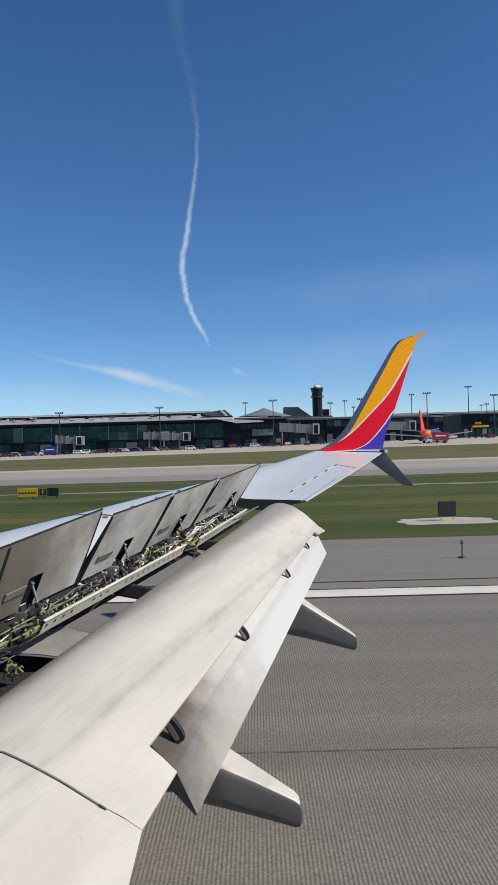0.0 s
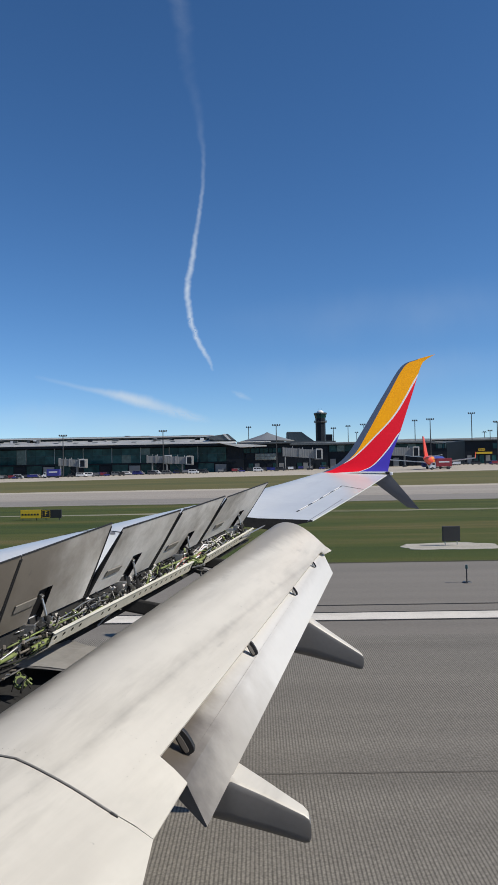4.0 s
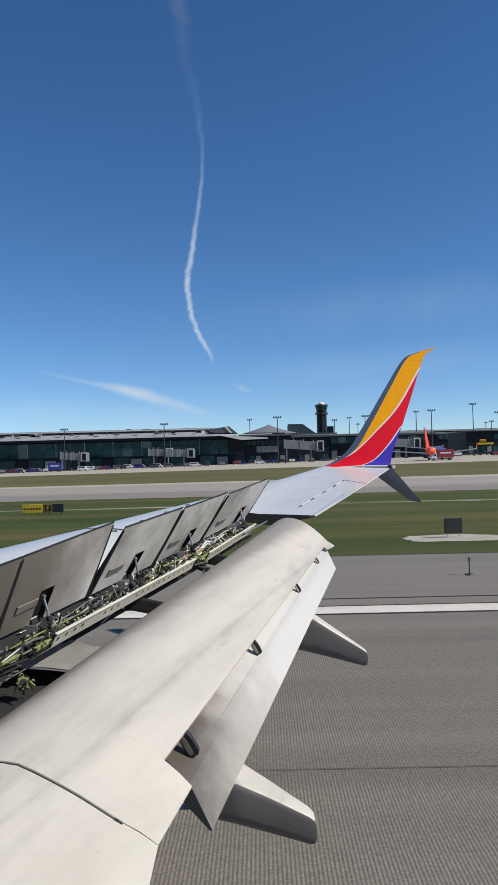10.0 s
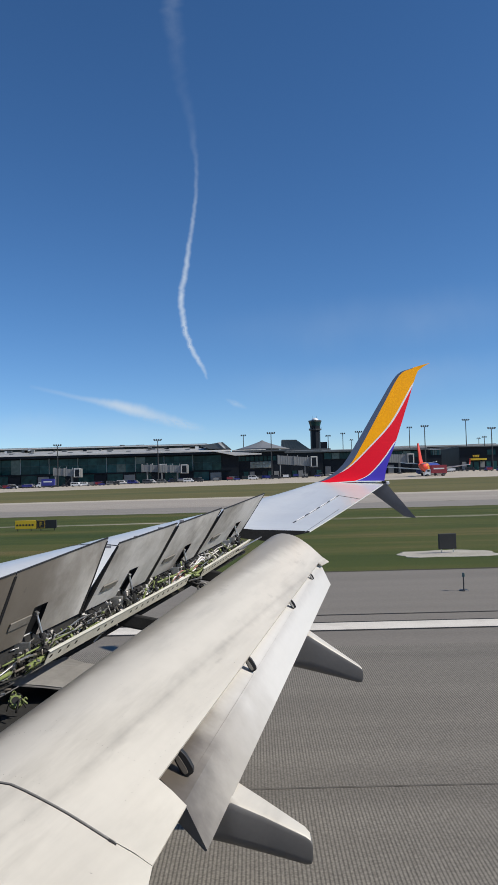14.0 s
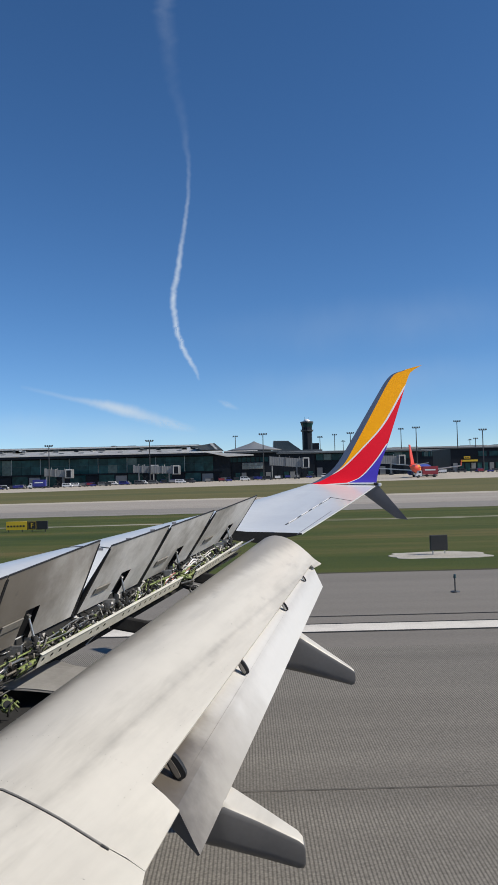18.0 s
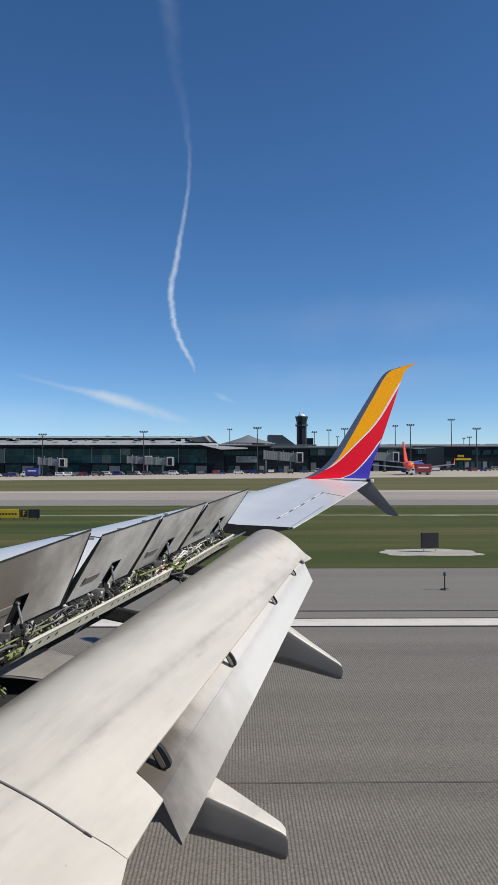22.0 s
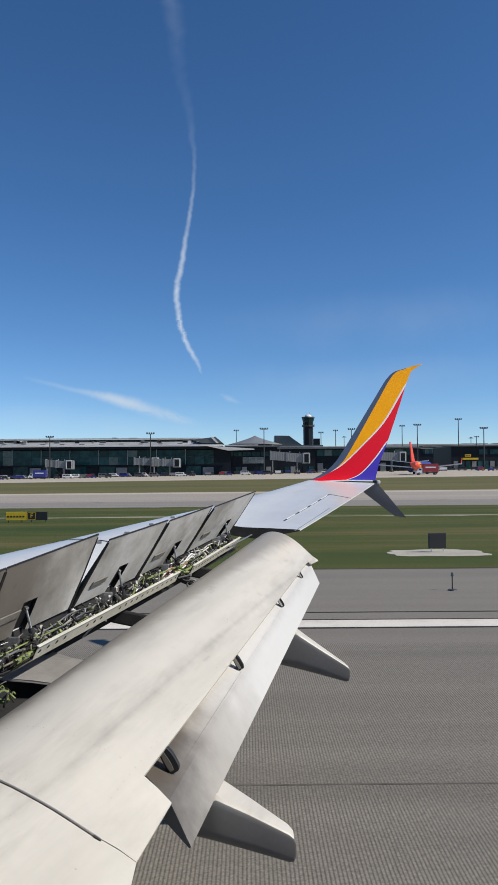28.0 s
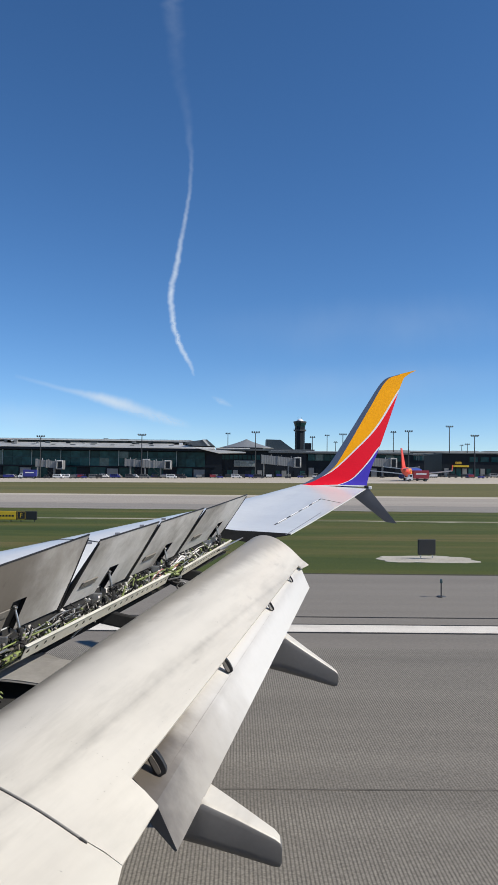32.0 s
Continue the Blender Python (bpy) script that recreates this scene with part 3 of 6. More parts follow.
    for s in (-1, 1):
        bm = bmesh.new()
        yy = bay + s * 0.11
        box(bm, Vector((x_hinge(yy) + 0.05, yy, zw(yy) - 0.07)), (0.16, 0.02, 0.10), None, 0.01)
        part("hinge_bracket", bm, M_STEEL, sp)


for y0, y1, angle, bay in ((4.1, 5.575, 62, 4.75), (5.565, 6.76, 62, 6.05), (6.78, 7.95, 54, 7.42), (7.96, 9.12, 53, 8.62), (9.13, 10.62, 51, 10.15)):
    spoiler(y0, y1, angle, bay)

# the cove under the spoilers: rear spar web, floor, lip beam with holes, pipes
def cove():
    rows = []
    for k in range(17):
        y = lerp(3.6, 10.62, k / 16)
        h, z = x_hinge(y), zw(y)
        rows.append([(h + 0.005, y, z - 0.01), (h + 0.01, y, z - 0.26), (h + 0.10, y - 0.03, z - 0.29), (h + 0.10, y - 0.03, z - 0.32), (h - 0.02, y, z - 0.30), (h - 0.02, y, z - 0.03)])
    v, f = loft(rows)
    mesh_part("spar_web", v, f, M_CAVITY, WING, "near-black rear spar web in the open cove")


cove()


def lip_beam(a, b, n_holes, plain=()):
    """Pale slanted beam with a row of round holes that go through, but for its plain stretches."""
    a, b = Vector(a), Vector(b)
    d = (b - a) / n_holes
    ln = d.length
    u = d.normalized()
    up = (Vector((0.42, -0.1, 0.80)) - u * u.dot(Vector((0.42, -0.1, 0.80)))).normalized()
    nrm = u.cross(up)
    verts, faces = [], []
    h = 0.122
    seg = 16
    for k in range(n_holes):
        o = a + d * k
        c = o + d * 0.5 - up * 0.010
        for face in (0, 1):
            off = nrm * (0.004 * face)
            base = len(verts)
            outer = []
            for i in range(seg):
                an = 2 * math.pi * i / seg
                x, y = math.cos(an), math.sin(an)
                s = 1 / max(abs(x), abs(y))
                outer.append(c + u * (x * s * ln / 2) + up * (y * s * h / 2) + off)
            inner = [c + u * (math.cos(2 * math.pi * i / seg) * 0.0205) + up * (math.sin(2 * math.pi * i / seg) * 0.0205) + off for i in range(seg)]
            verts += outer + inner
            if k in plain:
                ring = tuple(range(base, base + seg))
                faces.append(ring if face == 0 else ring[::-1])
                continue
            for i in range(seg):
                j = (i + 1) % seg
                q = (base + i, base + j, base + seg + j, base + seg + i)
                faces.append(q if face == 0 else q[::-1])
        b0 = len(verts) - 4 * seg
        for i in range(0 if k in plain else seg):
            j = (i + 1) % seg
            faces.append((b0 + seg + i, b0 + seg + j, b0 + 3 * seg + j, b0 + 3 * seg + i))
    ob = mesh_part("lip_beam", verts, faces, M_CREAMBEAM, WING, "cream painted beam with lightening holes")
    bm = bmesh.new()
    bm.from_mesh(ob.data)
    bmesh.ops.delete(bm, geom=[w for w in bm.verts if not w.link_faces], context="VERTS")
    bmesh.ops.remove_doubles(bm, verts=bm.verts, dist=1e-4)
    bm.to_mesh(ob.data)
    bm.free()
    bm = bmesh.new()
    m = Matrix((u, up, nrm)).transposed().to_4x4()
    box(bm, (a + b) / 2 + up * 0.052, ((b - a).length, 0.008, 0.026), m, 0.002)
    part("beam_flange", bm, M_CREAMBEAM, ob)
    # added dark plate so that the holes show as shaded
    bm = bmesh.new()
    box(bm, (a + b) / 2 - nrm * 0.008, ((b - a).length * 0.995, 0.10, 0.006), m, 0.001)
    part("hole_shade_plate", bm, M_DARK, ob, "added dark plate that stands for shade in the holes")


lip_beam((-1.585, 5.66, 2.585), (-0.755, 8.335, 2.788), 23, (4, 5, 9, 10))
lip_beam((-0.62, 8.62, 2.82), (-0.09, 10.30, 3.00), 18)


def hose(line, r, n=7):
    """A bent tube along line."""
    rows = []
    for i, p in enumerate(line):
        d = (line[min(i + 1, len(line) - 1)] - line[max(i - 1, 0)]).normalized()
        a = d.orthogonal().normalized()
        a = Vector((0, 0, 1)).cross(d).normalized() if abs(d.z) < 0.95 else a
        b2 = d.cross(a)
        rows.append([p + (a * math.cos(2 * math.pi * k / n) + b2 * math.sin(2 * math.pi * k / n)) * r for k in range(n)])
    return loft(rows)


def pipes():
    rng = random.Random(5)
    mats = [M_PRIMER, M_STEEL, M_CAVITY, M_DARK, M_STEEL, M_UNDER]
    bits = [M_PRIMER, M_STEEL, M_CAVITY, M_DARK, M_CAVITY, M_UNDER, M_DARK, M_UNDER, M_PRIMER]
    for k in range(90):
        y = rng.uniform(3.9, 10.3)
        ln = rng.uniform(0.25, 1.1)
        dx, dz = rng.uniform(0.04, 0.20), rng.uniform(-0.24, -0.06)
        pts = []
        for i in range(4):
            yy = min(y + ln * i / 3, 10.5)
            pts.append((x_hinge(yy) + dx + rng.uniform(-0.04, 0.04), yy, zw(yy) + dz + rng.uniform(-0.04, 0.04)))
        curve = smooth_line(pts, 9)
        v, f = hose(curve, rng.choice((0.004, 0.005, 0.007, 0.010)))
        mesh_part("hydraulic_pipe", v, f, mats[k % 6], WING, smooth=True)
    for k in range(420):
        y = rng.uniform(3.9, 10.05)
        x = x_hinge(y) + rng.uniform(0.04, 0.21)
        z = zw(y) + rng.uniform(-0.22, -0.10)
        bm = bmesh.new()
        a = Vector((x, y, z))
        b = a + Vector((rng.uniform(-0.12, 0.12), rng.uniform(-0.12, 0.12), rng.uniform(0.02, 0.11)))
        tube(bm, a, b, rng.uniform(0.003, 0.009), n=7)
        box(bm, b, (rng.uniform(0.010, 0.032), rng.uniform(0.010, 0.04), rng.uniform(0.010, 0.032)), pose(0, 0, 0, rng.uniform(0, 90), 0, rng.uniform(0, 90)), 0.004)
        part("fitting", bm, bits[rng.randrange(9)], WING)
    # torque tube along the spar
    for y0, y1, r in ((3.8, 5.6, 0.018), (5.75, 6.4, 0.022), (6.6, 8.2, 0.018), (8.3, 10.2, 0.016)):
        bm = bmesh.new()
        tube(bm, (x_hinge(y0) + 0.22, y0, zw(y0) - 0.16), (x_hinge(y1) + 0.20, y1, zw(y1) - 0.14), r, n=12)
        part("torque_tube", bm, M_PRIMER, WING, "greenish primer coated torque tube")


pipes()


def lower_cove():
    """Grey lower skin panel at the inner end of the beam, with valves and track ends."""
    rows = []
    for k in range(13):
        y = lerp(5.75, 6.25, k / 12)
        h, z = x_hinge(y), zw(y)
        sl = 0.22 * max(0.0, (k - 9) / 3)
        rows.append([(h + 0.08, y + sl, z - 0.27), (h + 0.36, y + 0.02, z - 0.30), (h + 0.70, y + 0.05, z - 0.36),
                     (h + 0.70, y + 0.05, z - 0.38), (h + 0.36, y + 0.02, z - 0.32), (h + 0.08, y + sl, z - 0.29)])
    v, f = loft(rows)
    mesh_part("lower_skin_panel", v, f, M_LOWSKIN, WING, "mid grey lower skin panel")
    # added dark sheet: covers the ground below and stands in for deep shade
    rows = []
    for k in range(6):
        y = lerp(2.6, 6.7, k / 5)
        x, z = x_hinge(y) - 0.1, zw(y) - 0.44
        rows.append([(x, y, z), (x + 1.2, y - 0.1, z - 0.05), (x + 1.2, y - 0.1, z - 0.08), (x, y, z - 0.04)])
    v, f = loft(rows)
    mesh_part("lower_cove_shade", v, f, M_CAVITY, WING, "added near-black sheet standing for shade below the cove")
    # rails under the panel
    for k in range(4):
        bm = bmesh.new()
        y = 5.66 - 0.045 * k
        tube(bm, (-2.5, y - 0.10, zw(y) - 0.31 - 0.015 * k), (-1.86 - 0.03 * k, y + 0.02, zw(y) - 0.29 - 0.015 * k), 0.010, n=8)
        part("guide_rail", bm, M_STEEL if k % 2 else M_UNDER, WING)
    # a green valve block with hoses
    rng = random.Random(11)
    c = Vector((-1.77, 5.50, zw(5.50) - 0.31))
    ax = Vector((0.22, -0.72, 0.42)).normalized()
    bm = bmesh.new()
    for r, d, h in ((0.046, -0.04, 0.04), (0.038, 0.0, 0.016), (0.050, -0.055, 0.015)):
        tube(bm, c + ax * d, c + ax * (d + h), r, n=18)
    for k in range(8):
        q = ax.orthogonal().normalized()
        an = 2 * math.pi * k / 8
        o = c + (q * math.cos(an) + ax.cross(q) * math.sin(an)) * 0.044
        tube(bm, o - ax * 0.05, o + ax * 0.008, 0.007, n=6)
    valve = part("valve_block", bm, M_PRIMER, WING, "green primed valve block")
    bm = bmesh.new()
    tube(bm, c + ax * 0.012, c + ax * 0.020, 0.026, n=16)
    part("valve_cap", bm, M_DARK, valve)
    for k in range(9):
        a = rng.uniform(0, 6.28)
        p0 = c + Vector((0.05 * math.cos(a), 0.05 * math.sin(a), rng.uniform(-0.03, 0.05)))
        p2 = c + Vector((rng.uniform(-0.10, 0.10), rng.uniform(-0.10, 0.12), rng.uniform(-0.07, 0.02)))
        v, f = hose(smooth_line([p0, (p0 + p2) / 2 + Vector((0, 0, 0.03)), p2], 7), rng.choice((0.004, 0.006, 0.008)), 6)
        mesh_part("hose", v, f, (M_PRIMER, M_DARK, M_CAVITY, M_DARK)[k % 4], valve, smooth=True)
    for y in (4.45, 7.3, 9.1):
        x, z = x_hinge(y), zw(y)
        bm = bmesh.new()
        box(bm, (x + 0.40, y, z - 0.30), (0.70, 0.05, 0.14), pose(0, 0, 0, 0, 12, 0), 0.02)
        part("flap_track", bm, M_CAVITY, WING, "dark steel flap track")


lower_cove()


def wire_bundle():
    """White and faded red insulated wires that loop out at the end of the first beam."""
    rng = random.Random(17)
    for k in range(22):
        y = rng.uniform(8.35, 9.0)
        a = Vector((x_hinge(y) + 0.06, y - 0.15, zw(y) - 0.20))
        b = Vector((x_hinge(y) + rng.uniform(0.12, 0.24), y + rng.uniform(-0.1, 0.15), zw(y) - rng.uniform(0.02, 0.10)))
        c = Vector((x_hinge(y) + rng.uniform(0.08, 0.26), y + rng.uniform(0.2, 0.45), zw(y) - rng.uniform(0.12, 0.22)))
        v, f = hose(smooth_line([a, b, c], 9), rng.choice((0.006, 0.008, 0.010)), 6)
        mesh_part("wire", v, f, (M_WHITE, M_PINK, M_WHITE, M_UNDER, M_WHITE)[k % 5], WING, smooth=True)
    for y0, y1 in ((9.9, 10.55), (10.0, 10.6)):
        bm = bmesh.new()
        tube(bm, (x_hinge(y0) + 0.28, y0, zw(y0) - 0.12), (x_hinge(y1) + 0.34, y1, zw(y1) - 0.10), 0.010, n=8)
        part("link_rod", bm, M_STEEL, WING)


wire_bundle()


def track_end():
    """The end of a flap track in the gap between the beams: a dark arm with a loop, green lever and short pipes."""
    o = Vector((-0.70, 8.46, 2.76))
    bm = bmesh.new()
    tube(bm, o + Vector((-0.12, 0.02, 0.02)), o + Vector((0.16, -0.06, -0.10)), 0.030, 0.022, n=12)
    box(bm, o + Vector((0.02, -0.02, -0.03)), (0.10, 0.035, 0.09), pose(0, 0, 0, 0, 24, 12), 0.012)
    arm = part("track_arm", bm, M_CAVITY, WING, "dark flap track arm between the beams")
    loop = [o + Vector((0.10 + 0.055 * math.cos(a), -0.05, -0.08 + 0.055 * math.sin(a))) for a in [math.pi * (0.2 + 1.5 * i / 14) for i in range(15)]]
    v, f = hose(loop, 0.011, 8)
    mesh_part("arm_loop", v, f, M_LOWSKIN, arm, smooth=True)
    for k, (p, q, rad, m) in enumerate((((-0.10, -0.06, 0.06), (0.05, 0.02, 0.05), 0.017, M_PRIMER), ((-0.12, 0.0, 0.10), (-0.02, 0.08, 0.05), 0.013, M_PRIMER),
                                        ((-0.05, -0.08, 0.0), (0.08, -0.06, 0.03), 0.009, M_STEEL), ((-0.08, 0.05, 0.11), (0.02, -0.04, 0.08), 0.010, M_PRIMER),
                                        ((0.0, -0.09, -0.02), (0.10, -0.03, -0.06), 0.008, M_DARK))):
        bm = bmesh.new()
        tube(bm, o + Vector(p), o + Vector(q), rad, n=10)
        box(bm, o + Vector(q), (0.03, 0.03, 0.025), pose(0, 0, 0, 15 * k, 20, 30 * k), 0.006)
        part("track_fitting", bm, m, arm)


track_end()

# ---- flaps ----
def section(inner, outer, y, y_in=4.1, y_out=10.2):
    t = (y - y_in) / (y_out - y_in)
    return [(lerp(a[0], b[0], t), y, lerp(a[1], b[1], t)) for a, b in zip(inner, outer)]


MAIN_IN = [(-1.68, 2.17), (-1.70, 2.29), (-1.60, 2.415), (-1.40, 2.51), (-1.12, 2.532), (-0.84, 2.437), (-0.55, 2.285), (-0.56, 2.262), (-0.85, 2.31), (-1.2, 2.26), (-1.5, 2.15)]
MAIN_OUT = [(0.15, 2.95), (0.14, 3.015), (0.20, 3.065), (0.33, 3.095), (0.50, 3.058), (0.685, 2.94), (0.885, 2.757), (0.88, 2.742), (0.62, 2.87), (0.42, 2.94), (0.26, 2.94)]


def flaps():
    def fine(s):
        return smooth_line(s[:7], 25) + [Vector(p) for p in s[7:]]
    rows = [fine(section(MAIN_IN, MAIN_OUT, lerp(4.1, 10.0, k / 24))) for k in range(25)]
    v, f = loft(rows)
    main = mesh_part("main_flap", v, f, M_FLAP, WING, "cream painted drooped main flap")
    sharp_smooth(main)
    def bow(i):
        """The seam between the flaps bows inboard over its crown."""
        return -0.115 * max(0.0, (min(i, 24) - 17) / 7) ** 0.9
    # end pieces that reach past the aft flap
    def ext(y0, y1, reach, drop, n):
        rs = []
        for k in range(n + 1):
            y = lerp(y0, y1, k / n)
            s = section(MAIN_IN, MAIN_OUT, y)
            tip = s[6]
            w = reach[0] + (reach[1] - reach[0]) * k / n
            dz = drop[0] + (drop[1] - drop[0]) * k / n
            crown = [Vector((p[0], p[1] + (bow(i) if k == 0 and y0 < 4 else 0.0), p[2])) for i, p in enumerate(fine(s)[:25])]
            rs.append(crown + [(tip[0] + w * 0.5, y + (bow(24) * 0.5 if k == 0 and y0 < 4 else 0.0), tip[2] - dz * 0.46), (tip[0] + w, y, tip[2] - dz), (tip[0] + w - 0.003, y, tip[2] - dz - 0.012)] + s[7:])
        return loft(rs)
    v, f = ext(3.6, 4.1, (0.15, 0.15), (0.166, 0.145), 4)
    sharp_smooth(mesh_part("flap_inner_end", v, f, M_FLAP, WING, "cream painted inner end of the flap"))
    v, f = ext(10.0, 10.38, (0.04, 0.085), (0.035, 0.06), 4)
    sharp_smooth(mesh_part("flap_outer_end", v, f, M_FLAP, WING, "cream painted outer end of the flap"))
    # inboard flap beyond the seam
    rs = []
    for k in range(8):
        y = lerp(-0.5, 3.5995, k / 7)
        s = section(MAIN_IN, MAIN_OUT, 3.5995)
        tip = s[6]
        ring = fine(s)[:25] + [(tip[0] + 0.075, y, tip[2] - 0.078), (tip[0] + 0.15, y, tip[2] - 0.166), (tip[0] + 0.147, y, tip[2] - 0.18)] + s[7:]
        dz = (3.5995 - y) * -0.10
        rs.append([(p[0], y + ((bow(i) if i < 25 else bow(24) * 0.5 if i == 25 else 0.0) if k == 7 else 0.0), p[2] + dz - 0.003) for i, p in enumerate(ring)])
    v, f = loft(rs)
    sharp_smooth(mesh_part("inboard_flap", v, f, M_FLAP, WING, "cream painted inboard flap"))
    # dark seal in the seam
    s = section(MAIN_IN, MAIN_OUT, 3.592)
    line = [Vector((p[0], 3.592 + bow(i), p[2] - 0.003)) for i, p in enumerate(fine(s)[:25])][7:]
    v, f = hose([p + Vector((0.002, 0.006, 0)) for p in line], 0.0065)
    mesh_part("seam_seal", v, f, M_SEAL, WING, "grey rubber seal in the seam", smooth=True)
    v, f = hose([p + Vector((0, -0.004, 0.001)) for p in line], 0.0028, 5)
    mesh_part("seam_gap", v, f, M_DARK, WING, smooth=True)
    bm = bmesh.new()
    tube(bm, line[-1] + Vector((-0.03, 0.004, 0.016)), line[-1] + Vector((0.006, -0.002, -0.003)), 0.009, 0.006, n=8)
    part("seal_end", bm, M_DARK, WING)
    # aft flap
    A_IN = [(-0.84, 2.02), (-0.82, 2.11), (-0.68, 2.185), (-0.455, 2.085), (-0.30, 1.89), (-0.312, 1.885), (-0.55, 2.00)]
    A_OUT = [(0.66, 2.63), (0.665, 2.71), (0.75, 2.755), (0.885, 2.695), (1.01, 2.42), (1.002, 2.415), (0.84, 2.56)]
    rows = [section(A_IN, A_OUT, lerp(4.12, 10.2, k / 24)) for k in range(25)]
    # the inner end is raked
    rake = (0.30, 0.30, 0.26, 0.11, 0.0, 0.0, 0.16)
    rows[0] = [section(A_IN, A_OUT, 4.12 + r)[i] for i, r in enumerate(rake)]
    rows[1] = [section(A_IN, A_OUT, 4.375 + r * 0.5)[i] for i, r in enumerate(rake)]
    v, f = loft(rows)
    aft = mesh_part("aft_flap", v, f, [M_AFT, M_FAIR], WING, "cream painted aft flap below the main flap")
    sharp_smooth(aft, 50)
    # a crease along the crown that fades out past the inner bracket
    for e in aft.data.edges:
        a, b = e.vertices
        if a % 7 == 3 and b % 7 == 3 and max(a, b) // 7 < 4:
            e.use_edge_sharp = True
    # the end caps take the dark shade grey as well
    for pl in aft.data.polygons:
        pl.material_index = 1 if len(pl.vertices) > 4 else 0
    # fine joint along the aft flap
    line = []
    for k in range(25):
        s = section(A_IN, A_OUT, lerp(4.62, 9.9, k / 24))
        line.append(Vector(s[2]).lerp(Vector(s[3]), lerp(0.80, 0.99, k / 24)) + Vector((0, 0, 0.001)))
    v, f = hose(line, 0.0008, 5)
    mesh_part("skin_joint", v, f, M_UNDER, WING)
    # black slotted brackets that carry the aft flap
    for y, k in ((4.48, 1.0), (6.16, 0.78), (8.04, 0.62), (9.36, 0.50)):
        s = section(MAIN_IN, MAIN_OUT, y)[6]
        cx, cz = s[0] + 0.004 * k, s[2] - 0.080 * k
        ax, bx = Vector((0.50, 0, -0.866)), Vector((0.866, 0, 0.50))

        def plate(name, a, b, y0, y1, off, mat, parent, label=""):
            n = 16
            rows = []
            for dy, sc in ((y0, 0.94), (y0 + 0.004, 1.0), (y1, 1.0)):
                ring = []
                for i in range(n):
                    an = 2 * math.pi * i / n
                    u, v = math.cos(an), math.sin(an)
                    u, v = math.copysign(abs(u) ** 0.7, u), math.copysign(abs(v) ** 0.8, v)
                    q = Vector((cx, y + dy, cz)) + (ax * (u * a + 0.25 * a * v * v) + bx * (v * b + off)) * (k * sc)
                    ring.append(q)
                rows.append(ring)
            v, f = loft(rows)
            return mesh_part(name, v, f, mat, parent, label)
        br = plate("track_bracket", 0.088, 0.038, -0.02, 0.03, 0.0, M_DARK, WING, "black slotted track bracket")
        plate("bracket_link", 0.070, 0.016, -0.025, -0.018, -0.012, M_UNDER, br)


flaps()


def rivets():
    """Small flush rivets in rows along and across the flap, too many to count."""
    verts, faces = [], []

    def put(p, nrm):
        a = nrm.orthogonal().normalized()
        d = nrm.cross(a)
        k = len(verts)
        for i in range(6):
            an = math.pi * i / 3
            verts.append(p + nrm * 0.0012 + (a * math.cos(an) + d * math.sin(an)) * 0.0019)
        verts.append(p + nrm * 0.002)
        for i in range(6):
            faces.append((k + i, k + (i + 1) % 6, k + 6))

    def on(y, u):
        s = smooth_line(section(MAIN_IN, MAIN_OUT, y)[:7], 61)
        i = min(int(u * 60), 59)
        p, q = s[i], s[i + 1]
        span = Vector((0.3, 1, 0.1)).normalized()
        n = span.cross(q - p).normalized()
        return p, (n if n.z > 0 else -n)
    for u, y0, y1, step in ((0.30, 3.65, 10.0, 0.05), (0.97, 3.65, 6.0, 0.08)):
        y = y0
        while y < y1:
            if noise.noise((y * 1.7, u * 9, 0)) > -0.15:
                put(*on(y, u))
            y += step
    for y in (3.66, 4.14):
        for k in range(30):
            if noise.noise((k * 0.4, y, 2)) > -0.2:
                put(*on(y, 0.45 + 0.53 * k / 30))
    ob = mesh_part("rivet_rows", verts, faces, M_UNDER, WING, "rows of small dark rivets")
    ob["kind"] = "stuff"


rivets()


def fairing(prof):
    """A boat-shaped track fairing under the flap, blunt at its tail; prof rows: x, top, bottom, half width, y of the middle."""
    rows = []
    stations = []
    for a, b2 in zip(prof, prof[1:]):
        for k in range(4):
            stations.append([lerp(p, q, k / 4) for p, q in zip(a, b2)])
    stations.append(list(prof[-1]))
    for x, zt, zl, hw, y in stations:
        ring = []
        for i in range(24):
            an = 2 * math.pi * i / 24 + math.pi / 24
            c, s = math.cos(an), math.sin(an)
            e = 0.24 if s > 0 else 0.5
            ring.append((x, y + hw * math.copysign(abs(c) ** e, c), (zt + zl) / 2 + (zt - zl) / 2 * math.copysign(abs(s) ** e, s)))
        rows.append(ring)
    v, f = loft(rows)
    ob = mesh_part("flap_track_fairing", v, f, [M_FAIR, M_FLAP], WING, "cream flap track fairing with shade coloured dark grey on its sides")
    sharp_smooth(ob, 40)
    # sides get the shade as dark grey, upward faces stay cream
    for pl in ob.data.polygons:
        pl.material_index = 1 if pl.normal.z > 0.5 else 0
    return ob


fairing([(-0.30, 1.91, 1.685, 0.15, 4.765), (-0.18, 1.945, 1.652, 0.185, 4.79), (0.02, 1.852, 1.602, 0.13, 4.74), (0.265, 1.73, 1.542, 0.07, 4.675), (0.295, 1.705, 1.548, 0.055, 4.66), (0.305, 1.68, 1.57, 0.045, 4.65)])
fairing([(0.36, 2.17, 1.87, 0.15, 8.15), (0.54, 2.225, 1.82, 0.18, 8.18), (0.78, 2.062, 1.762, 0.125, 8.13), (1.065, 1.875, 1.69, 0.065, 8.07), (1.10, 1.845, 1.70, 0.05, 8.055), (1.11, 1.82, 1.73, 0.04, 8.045)])


